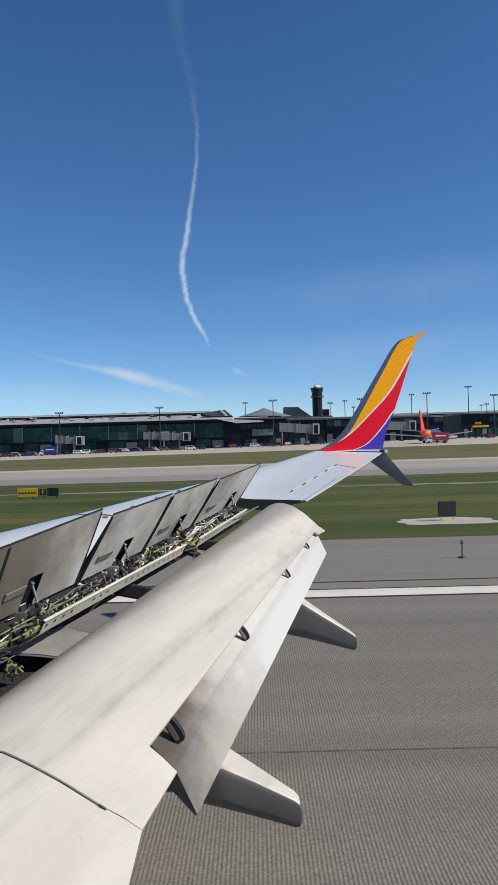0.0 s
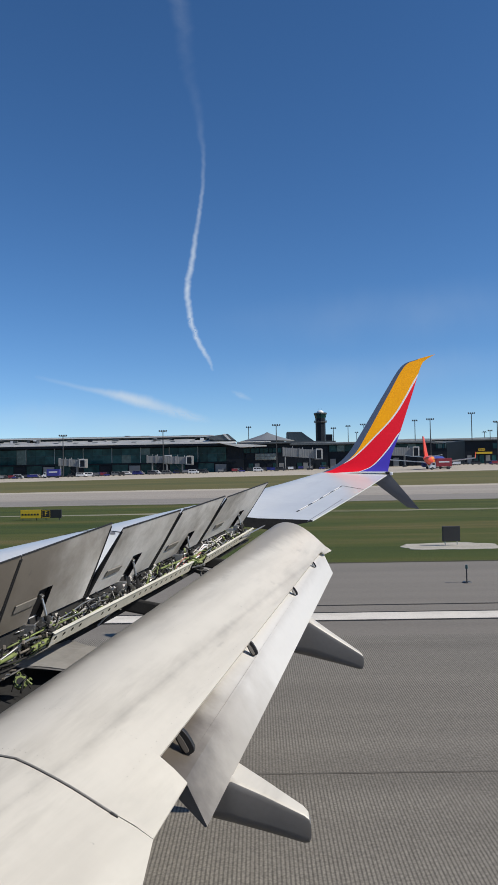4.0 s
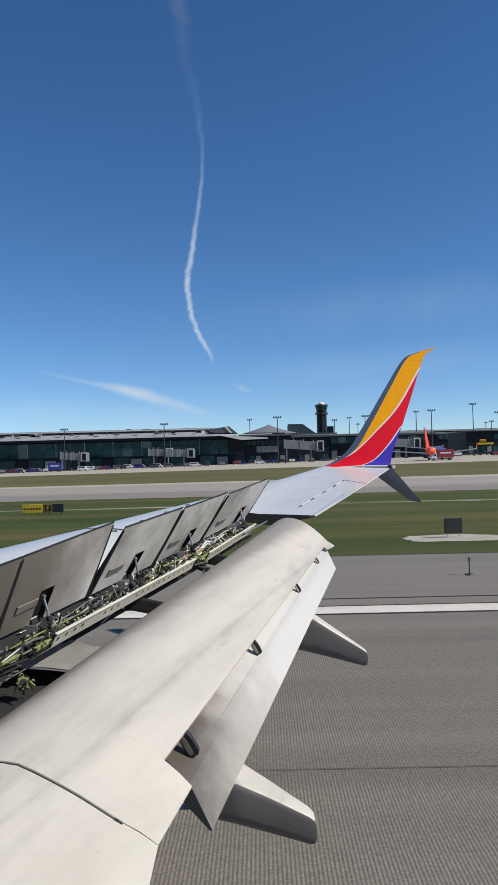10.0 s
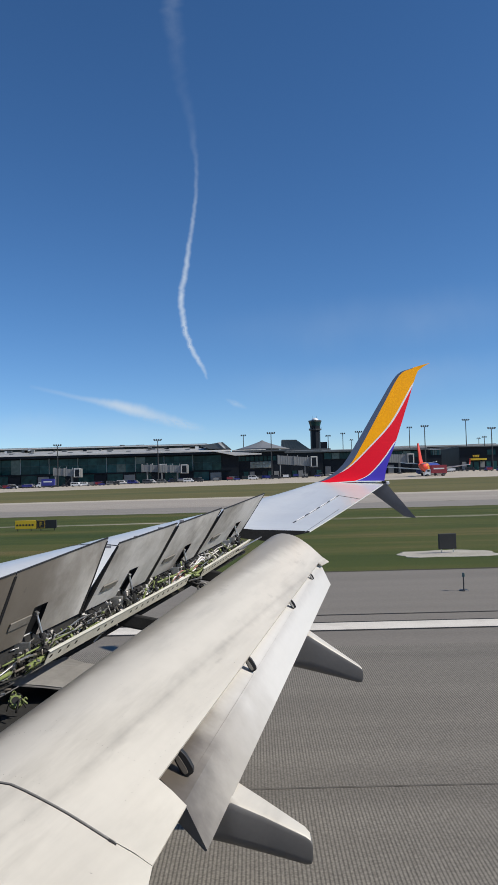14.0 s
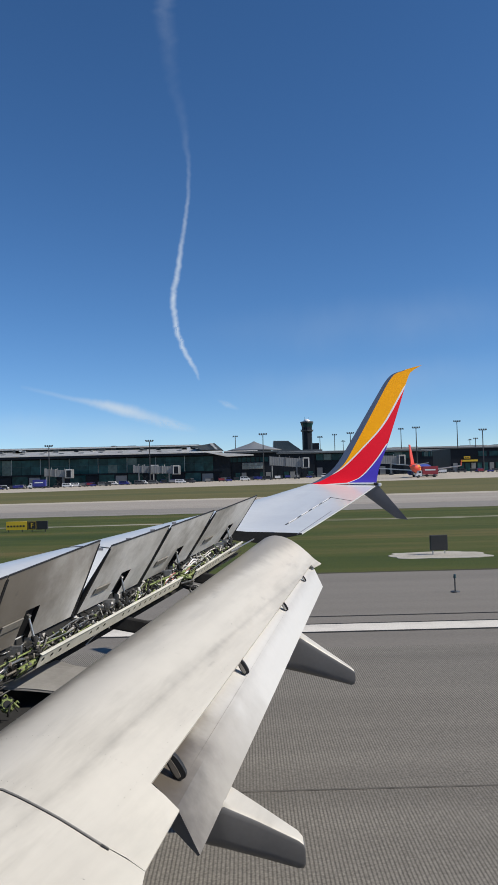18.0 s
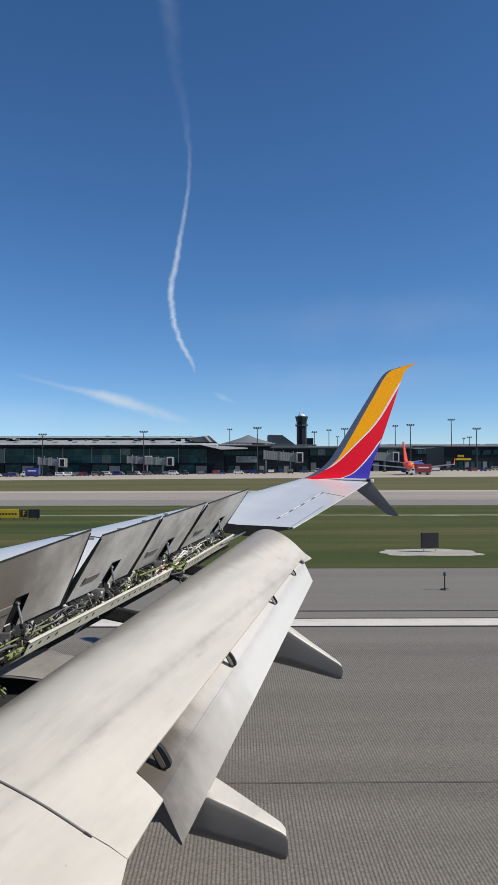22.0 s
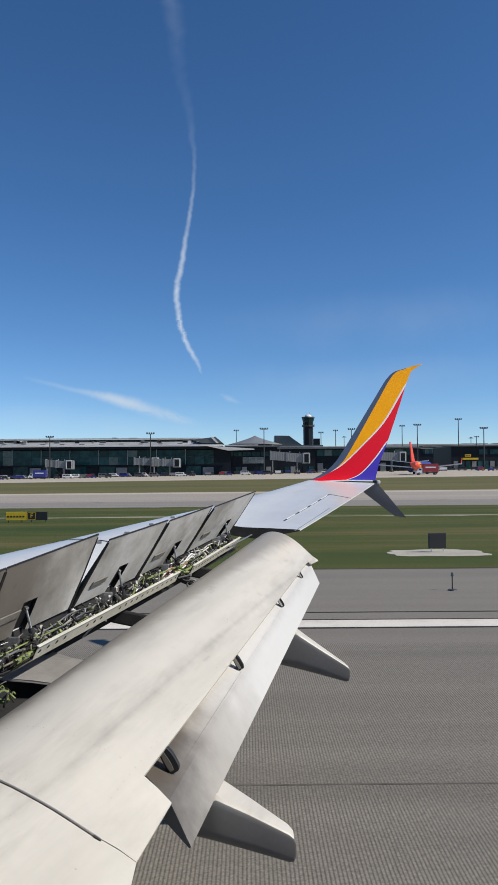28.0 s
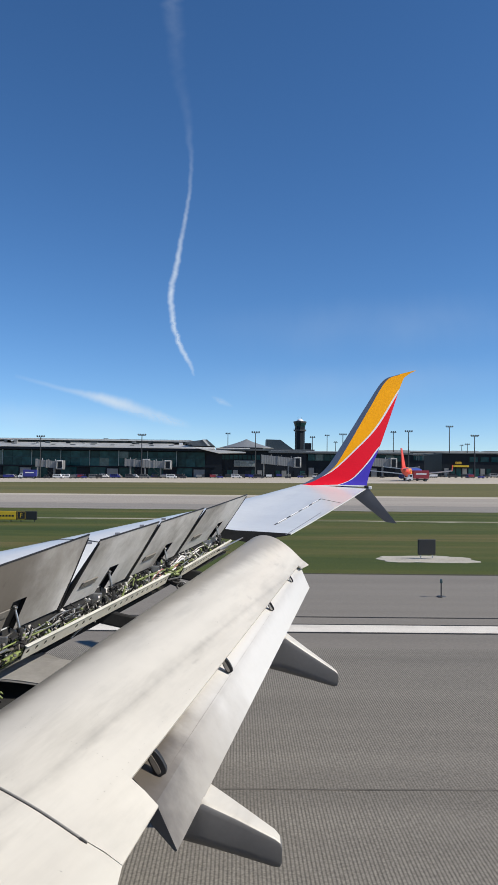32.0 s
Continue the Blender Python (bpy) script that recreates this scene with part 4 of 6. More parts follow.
# ---- winglet ----
def winglet():
    """Blended winglet with swept stripes: grey edge, yellow, red and blue between white lines."""
    le = [(1.05, 15.30, 3.70), (1.46, 15.42, 3.83), (1.85, 15.52, 4.11), (2.21, 15.68, 4.62), (2.74, 15.93, 5.44), (3.15, 16.12, 6.03), (3.48, 16.17, 6.185), (3.90, 16.2, 6.30)]
    te = [(2.69, 15.40, 3.74), (2.72, 15.45, 3.86), (2.80, 15.53, 4.11), (3.00, 15.68, 4.55), (3.30, 15.91, 5.30), (3.58, 16.12, 6.02), (3.70, 16.17, 6.175), (3.92, 16.2, 6.305)]
    n = 60
    L, T = smooth_line(le, n), smooth_line(te, n)
    # stripe borders: x at height z
    yr = smooth_line([(1.15, 0, 3.70), (1.62, 0, 3.88), (1.99, 0, 4.06), (2.46, 0, 4.48), (2.97, 0, 5.01), (3.50, 0, 5.83), (3.72, 0, 6.05), (4.4, 0, 6.9)], 60)
    rb = smooth_line([(1.95, 0, 3.70), (2.22, 0, 3.80), (2.44, 0, 3.93), (2.74, 0, 4.24), (3.02, 0, 4.60), (3.4, 0, 5.02), (4.0, 0, 5.6), (5.5, 0, 6.9)], 60)

    def x_at(line, z):
        if z <= line[0].z:
            return line[0].x
        for a, b in zip(line, line[1:]):
            if a.z <= z <= b.z:
                return lerp(a.x, b.x, (z - a.z) / max(b.z - a.z, 1e-6))
        return line[-1].x
    verts, faces, idx = [], [], []
    K = 7
    rows = []
    for i in range(n):
        a, b = L[i], T[i]
        c = b.x - a.x
        us = [0.0]
        grey = lerp(0.06, 0.17, min(max((i - 4) / 14, 0.0), 1.0)) if i < n - 8 else 0.0
        zz = lambda u: lerp(a.z, b.z, u)
        def cross(line):
            best = 0.0
            for s in range(41):
                u = s / 40
                if lerp(a.x, b.x, u) < x_at(line, zz(u)):
                    best = u
            # refine
            lo, hi = best, min(best + 1 / 40, 1.0)
            for _ in range(12):
                m = (lo + hi) / 2
                if lerp(a.x, b.x, m) < x_at(line, zz(m)):
                    lo = m
                else:
                    hi = m
            return lo
        w = 0.018 / max(c, 0.05)
        u_yr, u_rb = cross(yr), cross(rb)
        u_yr, u_rb = [1.0 + w if u > 0.985 else u for u in (u_yr, u_rb)]
        us += [grey, max(u_yr - w, grey), max(u_yr + w, grey), max(u_rb - w * 0.8, u_yr + w, grey), max(u_rb + w * 0.8, grey), 1.0]
        us = [min(u, 1.0) for u in us]
        for q in range(1, 7):
            us[q] = max(us[q], us[q - 1])
        ring = []
        for side in (-1, 1):
            for u in us:
                p = a.lerp(b, u)
                th = 0.05 * c ** 0.8 * (4 * u * (1 - u)) ** 0.7 * (1.15 - 0.5 * u)
                d = Vector((0, -0.93, 0.37)) if i > 8 else Vector((0, -0.3 - 0.08 * i, 0.95 - 0.07 * i)).normalized()
                ring.append(p + d * (th * (1 if side < 0 else -1) * 0.5))
        rows.append(ring)
    for i in range(n):
        verts += rows[i]
    mats = [4, 0, 3, 1, 3, 2]
    for i in range(n - 1):
        for side in (0, 1):
            for q in range(K - 1):
                a0 = i * 2 * K + side * K + q
                b0 = (i + 1) * 2 * K + side * K + q
                if (Vector(verts[a0]) - Vector(verts[a0 + 1])).length < 1e-4 and (Vector(verts[b0]) - Vector(verts[b0 + 1])).length < 1e-4:
                    continue
                fc = (a0, a0 + 1, b0 + 1, b0)
                faces.append(fc if side == 0 else fc[::-1])
                idx.append(mats[q] if i > 1 else 5)
    ob = mesh_part("winglet", verts, faces, [M_YELLOW, M_RED, M_BLUE, M_WHITE, M_LEGREY, M_WING], WING, "upswept winglet in yellow, red and blue stripes", idx=idx)
    # the lower blade
    top = [(2.25, 15.32, 3.66), (2.72, 15.40, 3.72)]
    bot = [(3.16, 15.86, 3.00), (3.43, 15.92, 2.955)]
    rows = []
    for k in range(9):
        t = k / 8
        a = Vector(top[0]).lerp(Vector(bot[0]), t)
        b = Vector(top[1]).lerp(Vector(bot[1]), t ** 1.1)
        ring = []
        for u, th in ((0, 0), (0.15, 0.7), (0.5, 1), (1, 0.1), (0.5, -1), (0.15, -0.7)):
            ring.append(a.lerp(b, u) + Vector((0, -0.8, -0.5)) * (0.02 * th * (1 - 0.6 * t)))
        rows.append(ring)
    v, f = loft(rows)
    sharp_smooth(mesh_part("lower_blade", v, f, M_SCIM, WING, "dark grey downswept blade under the winglet"), 60)
    bm = bmesh.new()
    box(bm, (2.76, 15.42, 3.72), (0.07, 0.05, 0.07), None, 0.015)
    part("tail_light", bm, M_WHITE, WING, "small white tail light housing")
    bm = bmesh.new()
    box(bm, (2.68, 15.40, 3.74), (0.08, 0.07, 0.05), None, 0.015)
    part("light_fairing", bm, M_DARK, WING)


winglet()


# ---- sky: contrail and thin cloud, kilometres away ----
def cloud_material(name, strength, scale, lo, hi, rough=0.55):
    m = bpy.data.materials.new(name)
    m.use_nodes = True
    n, l = m.node_tree.nodes, m.node_tree.links
    n.clear()
    out = n.new("ShaderNodeOutputMaterial")
    mix = n.new("ShaderNodeMixShader")
    tr = n.new("ShaderNodeBsdfTransparent")
    # the vapour glows by itself in place of sunlight falling on it
    em = n.new("ShaderNodeEmission")
    em.inputs[0].default_value, em.inputs[1].default_value = (0.80, 0.90, 1.0, 1), strength
    uv = n.new("ShaderNodeTexCoord")
    sep = n.new("ShaderNodeSeparateXYZ")
    l.new(uv.outputs["UV"], sep.inputs[0])
    nz = n.new("ShaderNodeTexNoise")
    nz.inputs["Scale"].default_value, nz.inputs["Detail"].default_value, nz.inputs["Roughness"].default_value = scale, 6, rough
    l.new(uv.outputs["Object"], nz.inputs[0])
    nr = n.new("ShaderNodeMapRange")
    nr.inputs["From Min"].default_value, nr.inputs["From Max"].default_value = lo, hi
    l.new(nz.outputs["Fac"], nr.inputs[0])
    # density falls off across the trail
    ac = n.new("ShaderNodeMath")
    ac.operation = "ABSOLUTE"
    l.new(sep.outputs[1], ac.inputs[0])
    fall = n.new("ShaderNodeMapRange")
    fall.interpolation_type = "SMOOTHSTEP"
    fall.inputs["From Min"].default_value, fall.inputs["From Max"].default_value = 0.0, 1.0
    fall.inputs["To Min"].default_value, fall.inputs["To Max"].default_value = 1.0, 0.0
    l.new(ac.outputs[0], fall.inputs[0])
    a = n.new("ShaderNodeMath")
    a.operation = "MULTIPLY"
    l.new(nr.outputs[0], a.inputs[0])
    l.new(fall.outputs[0], a.inputs[1])
    b = n.new("ShaderNodeMath")
    b.operation = "MULTIPLY"
    l.new(a.outputs[0], b.inputs[0])
    l.new(sep.outputs[0], b.inputs[1])
    l.new(b.outputs[0], mix.inputs[0])
    l.new(tr.outputs[0], mix.inputs[1])
    l.new(em.outputs[0], mix.inputs[2])
    l.new(mix.outputs[0], out.inputs[0])
    return m


def trail(name, slopes, widths, dens, mat, label, y=3800.0, n=80, rag=0.10):
    """A long soft ribbon of cloud; slopes are (x/y, z/y) seen from the field."""
    c = smooth_line([(a * y, y, 3.9 + b * y) for a, b in slopes], n)
    verts, faces, uvs = [], [], []
    cols = 8
    for i, p in enumerate(c):
        t = i / (n - 1)
        q = c[min(i + 1, n - 1)] - c[max(i - 1, 0)]
        side = Vector((q.z, 0, -q.x)).normalized()
        k = t * (len(widths) - 1)
        j = min(int(k), len(widths) - 2)
        w = lerp(widths[j], widths[j + 1], k - j) * y
        d = lerp(dens[j], dens[j + 1], k - j)
        wob = rag * w * (noise.noise((t * 38, 0.3, 0)) + 0.8 * noise.noise((t * 110, 4.3, 0)))
        for s in range(cols + 1):
            v = s / cols * 2 - 1
            verts.append(p + side * (v * w + wob))
            uvs.append((d, v))
    for i in range(n - 1):
        for s in range(cols):
            a = i * (cols + 1) + s
            faces.append((a, a + 1, a + cols + 2, a + cols + 1))
    ob = mesh_part(name, verts, faces, mat)
    layer = ob.data.uv_layers.new(name="UVMap")
    for lp in ob.data.loops:
        layer.data[lp.index].uv = uvs[lp.vertex_index]
    ob.visible_shadow = False
    return tagged(ob, label, "cloud", kind="structure")


M_TRAIL = cloud_material("contrail_vapour", 0.86, 0.014, -0.05, 0.70)
M_CIRRUS = cloud_material("cirrus_vapour", 0.78, 0.004, 0.05, 0.65, 0.42)
MAIN = [(-0.099, 0.6829), (-0.0962, 0.6271), (-0.0864, 0.5557), (-0.075, 0.4888), (-0.0677, 0.4299), (-0.0704, 0.3829), (-0.077, 0.3361), (-0.0851, 0.2895), (-0.0924, 0.2508), (-0.0905, 0.2122), (-0.0804, 0.1777), (-0.0665, 0.1525), (-0.0595, 0.1342)]
C1 = [(-0.300, 0.131), (-0.228, 0.1125), (-0.186, 0.1030), (-0.150, 0.0925), (-0.108, 0.0785), (-0.060, 0.0655)]
C2 = [(-0.0368, 0.1075), (-0.0231, 0.1007), (-0.0063, 0.0932)]
trail("contrail", MAIN, [0.020, 0.018, 0.014, 0.009, 0.0045, 0.0040, 0.0046, 0.0056, 0.0062, 0.0058, 0.0052, 0.0046, 0.0025],
      [0.10, 0.075, 0.025, 0.04, 0.11, 0.27, 0.42, 0.60, 0.74, 0.78, 0.72, 0.55, 0.12], M_TRAIL, "white wavy contrail rising in the blue sky", n=320, rag=0.26)
trail("cirrus_streak", C1, [0.004, 0.005, 0.010, 0.013, 0.011, 0.006], [0.05, 0.24, 0.70, 0.76, 0.62, 0.0], M_CIRRUS, "thin white streak of cirrus cloud")
trail("cirrus_wisp", C2, [0.002, 0.006, 0.003], [0.0, 0.5, 0.02], M_CIRRUS, "small faint wisp of cirrus cloud")
trail("cirrus_veil", [(-0.06, 0.125), (0.06, 0.120), (0.20, 0.128), (0.36, 0.14)], [0.03, 0.035, 0.04, 0.03], [0.0, 0.07, 0.09, 0.03], M_CIRRUS, "very thin veil of high cloud")
trail("cirrus_veil", [(-0.10, 0.20), (0.10, 0.20), (0.30, 0.215), (0.42, 0.23)], [0.03, 0.05, 0.05, 0.03], [0.0, 0.06, 0.08, 0.02], M_CIRRUS, "very thin veil of high cloud")
trail("cirrus_veil", [(-0.40, 0.075), (-0.28, 0.075), (-0.15, 0.06), (0.0, 0.06)], [0.02, 0.03, 0.025, 0.01], [0.05, 0.12, 0.10, 0.0], M_CIRRUS, "very thin veil of high cloud")

# ---- terminal and apron ----
M_GLASS = material("dark_teal_glass", (0.014, 0.052, 0.056), 0.12, 0.0, 0.45, 0.05, 0.4, rnd=0.35)
M_GLASS.node_tree.nodes["Principled BSDF"].inputs["Specular IOR Level"].default_value = 0.15
M_GLASS2 = material("pale_green_glass", (0.05, 0.085, 0.085), 0.12, 0.0, 0.4, 0.1, 0.6)
M_GLASSPALE = material("pale_bay_glass", (0.20, 0.23, 0.22), 0.2, 0.0, 0.3, 0.3, 2.0, rnd=0.4)
M_SLATE = material("slate_green_roof", (0.115, 0.135, 0.13), 0.5, 0.0, 0.15, 0.2, 2.0, dirt=(0.07, 0.08, 0.08), dirt_amount=0.4)
M_TENT = material("tent_roof_grey", (0.19, 0.20, 0.21), 0.5, 0.0, 0.15, 0.2, 2.0)
M_GLASSBAR = material("glazing_bar_dark", (0.02, 0.045, 0.05), 0.4, 0, 0.1, 0.2, 2)
M_BLACKCLAD = material("black_cladding", (0.011, 0.015, 0.021), 0.5, 0, 0.3, 0.2, 2)
M_BLACKCLAD.node_tree.nodes["Principled BSDF"].inputs["Specular IOR Level"].default_value = 0.15
M_ROOF = material("grey_metal_roof", (0.42, 0.42, 0.40), 0.5, 0.1, 0.2, 0.05, 1.0, dirt=(0.18, 0.18, 0.175), dirt_amount=0.5, stretch=(1, 0.3, 1))
M_ROOFDARK = material("dark_roof_metal", (0.10, 0.11, 0.115), 0.5, 0.1, 0.2, 0.05, 1.0)
M_MULL = material("mullion_grey", (0.25, 0.30, 0.30), 0.5, 0, 0.1, 0.2, 2)
M_BRIDGE = material("bridge_grey_metal", (0.20, 0.205, 0.205), 0.5, 0, 0.12, 0.3, 3)
M_BRIDGEW = material("bridge_white_metal", (0.66, 0.64, 0.60), 0.5, 0, 0.08, 0.3, 3)
M_POLE = material("pole_dark_steel", (0.05, 0.05, 0.05), 0.5, 0.3, 0.1, 0.5, 3)
M_TYRE = material("tyre_rubber", (0.012, 0.012, 0.012), 0.8, 0, 0.1, 2, 10)
M_CARWHITE = material("van_white_paint", (0.72, 0.72, 0.72), 0.35, 0, 0.05, 0.5, 5)
M_CARGREY = material("vehicle_grey_paint", (0.22, 0.22, 0.22), 0.35, 0, 0.1, 0.5, 5, rnd=0.5)
M_CARDARK = material("vehicle_dark_paint", (0.04, 0.04, 0.045), 0.35, 0, 0.1, 0.5, 5, rnd=0.5)
M_CARBLUE = material("vehicle_blue_paint", (0.03, 0.035, 0.22), 0.35, 0, 0.1, 0.5, 5)
M_CARRED = material("vehicle_red_paint", (0.28, 0.03, 0.04), 0.35, 0, 0.1, 0.5, 5)
M_SIGNY = material("sign_yellow", (0.62, 0.42, 0.02), 0.5, 0, 0.06, 2, 10)
M_SIGNB = material("sign_black", (0.015, 0.015, 0.016), 0.55, 0, 0.1, 2, 10)
M_PAD = ground_material("sign_pad_concrete", (0.42, 0.39, 0.33), (0.30, 0.28, 0.22), (0.52, 0.49, 0.43), 0.8, 14, 0.2)

S = 0.3035


def wx(p, y=400.0):
    return (p - 424) * S * y / 400


def wz(p, y=400.0):
    return 3.9 + (843 - p) * S * y / 400


def block(name, x0, x1, y0, y1, z0, z1, mat, parent, label="", bevel=0.05):
    bm = bmesh.new()
    box(bm, ((x0 + x1) / 2, (y0 + y1) / 2, (z0 + z1) / 2), (x1 - x0, y1 - y0, z1 - z0), None, bevel)
    return part(name, bm, mat, parent, label)


def prism(name, face, depth, mat, parent, label=""):
    """A solid with the given front face, drawn back along y."""
    n = len(face)
    v = [Vector(p) for p in face] + [Vector(p) + Vector((0, depth, 0)) for p in face]
    f = [tuple(range(n)), tuple(range(2 * n - 1, n - 1, -1))] + [(i, n + i, n + (i + 1) % n, (i + 1) % n) for i in range(n)]
    return mesh_part(name, v, f, mat, parent, label)


def concourse():
    x0, x1 = -235.0, wx(384)
    yf = 402.0
    t = empty("terminal_concourse", (-120, 430, gz(400, -120)), "long dark glass airport concourse under a pale metal roof", "airport terminal")
    low = gz(400, x0) - 1.0
    block("body", x0, x1 + 4, yf + 1.5, yf + 70, low, wz(797), M_BLACKCLAD, t, "black clad walls")
    # curtain wall panes between mullions
    step = 51.3 * S
    k = 0
    x = wx(8) - step * 6
    while x < x1 - 6:
        xe = min(x + step, x1 - 3.5)
        g = gz(400, x)
        for j in range(3):
            a, b = lerp(x + 0.2, xe - 0.2, j / 3), lerp(x + 0.2, xe - 0.2, (j + 1) / 3)
            block("pane", a + 0.05, b - 0.05, yf + 0.9, yf + 1.3, wz(813), wz(801.5), M_GLASS2 if (k * 3 + j) % 13 == 4 else M_GLASS, t, bevel=0.02)
            block("pane", a + 0.05, b - 0.05, yf + 0.9, yf + 1.3, wz(827.5), wz(813.4), M_GLASS2 if (k * 3 + j) % 11 == 6 else M_GLASS, t, bevel=0.02)
        block("transom", x, xe, yf + 0.8, yf + 0.95, wz(813.4), wz(813), M_GLASSBAR, t, bevel=0.01)
        block("lower_pane", x + 0.2, lerp(x, xe, 0.55), yf + 1.1, yf + 1.45, g + 0.4, wz(830), M_GLASS, t, bevel=0.02)
        block("lower_door", lerp(x, xe, 0.6), xe - 0.3, yf + 1.0, yf + 1.45, g + 0.3, wz(832), M_BLACKCLAD if k % 3 else M_BRIDGE, t, bevel=0.02)
        block("mullion", x - 0.16, x + 0.16, yf + 0.5, yf + 1.4, wz(827), wz(800), M_MULL, t, bevel=0.03)
        x += step
        k += 1
    block("spandrel", x0, x1, yf + 0.6, yf + 1.4, wz(830), wz(828), M_BLACKCLAD, t)
    # eave and roof rising backwards
    block("eave", x0 - 2, x1, yf - 3.2, yf + 3, wz(799.5), wz(795.4), M_BLACKCLAD, t, "black eave band", 0.1)
    v = [(x0 - 2, yf - 3.4, wz(795)), (x1, yf - 3.4, wz(795)), (x1 - 4, yf + 22, wz(795) + 3.0), (x0 - 2, yf + 22, wz(795) + 3.0),
         (x0 - 2, yf - 3.4, wz(793.8)), (x1, yf - 3.4, wz(793.8)), (x1 - 4, yf + 22, wz(793.8) + 3.1), (x0 - 2, yf + 22, wz(793.8) + 3.1)]
    mesh_part("roof", v, [(0, 3, 2, 1), (4, 5, 6, 7), (0, 1, 5, 4), (1, 2, 6, 5), (2, 3, 7, 6), (3, 0, 4, 7)], M_ROOF, t, "pale grey standing seam roof")
    block("roof_gutter", x0 - 2, x1, yf - 3.5, yf - 2.6, wz(795.4), wz(792.6), M_BRIDGEW, t, "pale metal gutter edge", 0.05)
    for i in range(60):
        x = lerp(x0, x1 - 8, (i + 0.5) / 60)
        if i % 3 == 1:
            bm = bmesh.new()
            box(bm, (x, yf + 7, wz(793.8) + 1.35), (2.6 + 2 * noise.noise((i, 0.2, 0)), 3.0, 0.35), pose(0, 0, 0, 6.9, 0, 0), 0.05)
            part("roof_vent", bm, M_ROOFDARK, t)
    rng = random.Random(8)
    for i in range(46):
        xx = rng.uniform(x0, x1 - 12)
        w, h = rng.uniform(0.8, 4.5), rng.uniform(0.4, 1.4)
        block("roof_plant", xx, xx + w, yf + 15, yf + 17, wz(793.8) + 1.6, wz(793.8) + 2.5 + h, (M_ROOFDARK, M_BRIDGE, M_CARWHITE, M_ROOFDARK, M_BLACKCLAD)[i % 5], t, bevel=0.05)
    # clerestory and upper roof
    block("clerestory", wx(-55, 428), wx(332, 428), yf + 26, yf + 60, wz(793), wz(783, 428), M_ROOFDARK, t, "dark grey clerestory under the upper roof")
    block("upper_roof", wx(-62, 424), wx(345, 424), yf + 22, yf + 62, wz(783, 424), wz(780.8, 424), M_BRIDGEW, t, "pale upper roof")
    block("upper_roof_edge", wx(-60, 428), wx(342, 428), yf + 26, yf + 60, wz(780.8, 424), wz(779.6, 424), M_ROOFDARK, t, "dark ridge edge")
    for px0, px1, py in ((-130, -118, 781), (102, 128, 781), (172, 180, 779), (203, 218, 779.5), (278, 292, 780)):
        block("roof_unit", wx(px0), wx(px1), yf + 24, yf + 28, wz(790), wz(py, 426), M_ROOFDARK, t)
    # raked end of the upper roof with a pale rail
    prism("roof_fin", [(wx(p, 404), yf + 2, wz(q, 404)) for p, q in ((334, 783), (345, 790), (384, 790.5), (370, 778.5))], 18, M_ROOFDARK, t, "raked dark roof end")
    prism("fin_rail", [(wx(p, 404), yf + 1.7, wz(q, 404)) for p, q in ((361, 779), (372, 790), (376, 790), (366, 778.6))], 0.25, M_BRIDGEW, t, "pale raked rail")


concourse()


def link_hall():
    """The lower hall between concourse and pier, with a pale sloping canopy and a glazed bay."""
    x0, x1 = wx(386), wx(548)
    yf = 404.0
    t = empty("terminal_link", (15, 430, gz(400, 15)), "low dark hall with a pale sloping canopy beside the concourse", "airport terminal")
    low = gz(400, x0) - 1.0
    block("body", x0, x1, yf + 1.5, yf + 40, low, wz(797), M_BLACKCLAD, t, "black clad walls")
    block("roof_edge", x0, wx(480), yf - 2.5, yf + 40, wz(797), wz(794), M_ROOFDARK, t, "dark flat roof edge")
    block("roof_line", x0, wx(446), yf - 2.8, yf - 2.4, wz(794.2), wz(792.8), M_BRIDGEW, t, "thin pale roof line")
    prism("canopy", [(wx(352), yf - 8.5, wz(794.6)), (wx(392), yf - 8.5, wz(803.4)), (wx(439), yf - 8.5, wz(802.2)), (wx(438), yf - 8.5, wz(800.4))], 5.0, M_BRIDGEW, t, "pale sloping canopy")
    for i in range(9):
        a = lerp(wx(394), wx(466), i / 9)
        block("pane", a + 0.1, a + 2.1, yf + 1.0, yf + 1.4, wz(813), wz(805), M_GLASS, t, bevel=0.02)
    # pale glazed bay
    for i in range(7):
        a = lerp(wx(419), wx(455), i / 7)
        for q0, q1 in ((819.6, 815.2), (825, 820.2)):
            block("bay_pane", a + 0.08, a + 1.46, yf + 0.5, yf + 0.9, wz(q0), wz(q1), M_GLASSPALE, t, bevel=0.02)
    block("bay_frame", wx(418), wx(456), yf + 0.7, yf + 1.6, wz(826), wz(814.4), M_BRIDGE, t, "grey bay frame")
    for i in range(14):
        a = wx(395) + i * 3.3
        g = gz(400, a)
        block("lower_door", a, a + 2.6, yf + 1.1, yf + 1.45, g + 0.2, wz(832), (M_BLACKCLAD, M_GLASS, M_BRIDGE, M_BLACKCLAD)[i % 4], t, bevel=0.02)


link_hall()


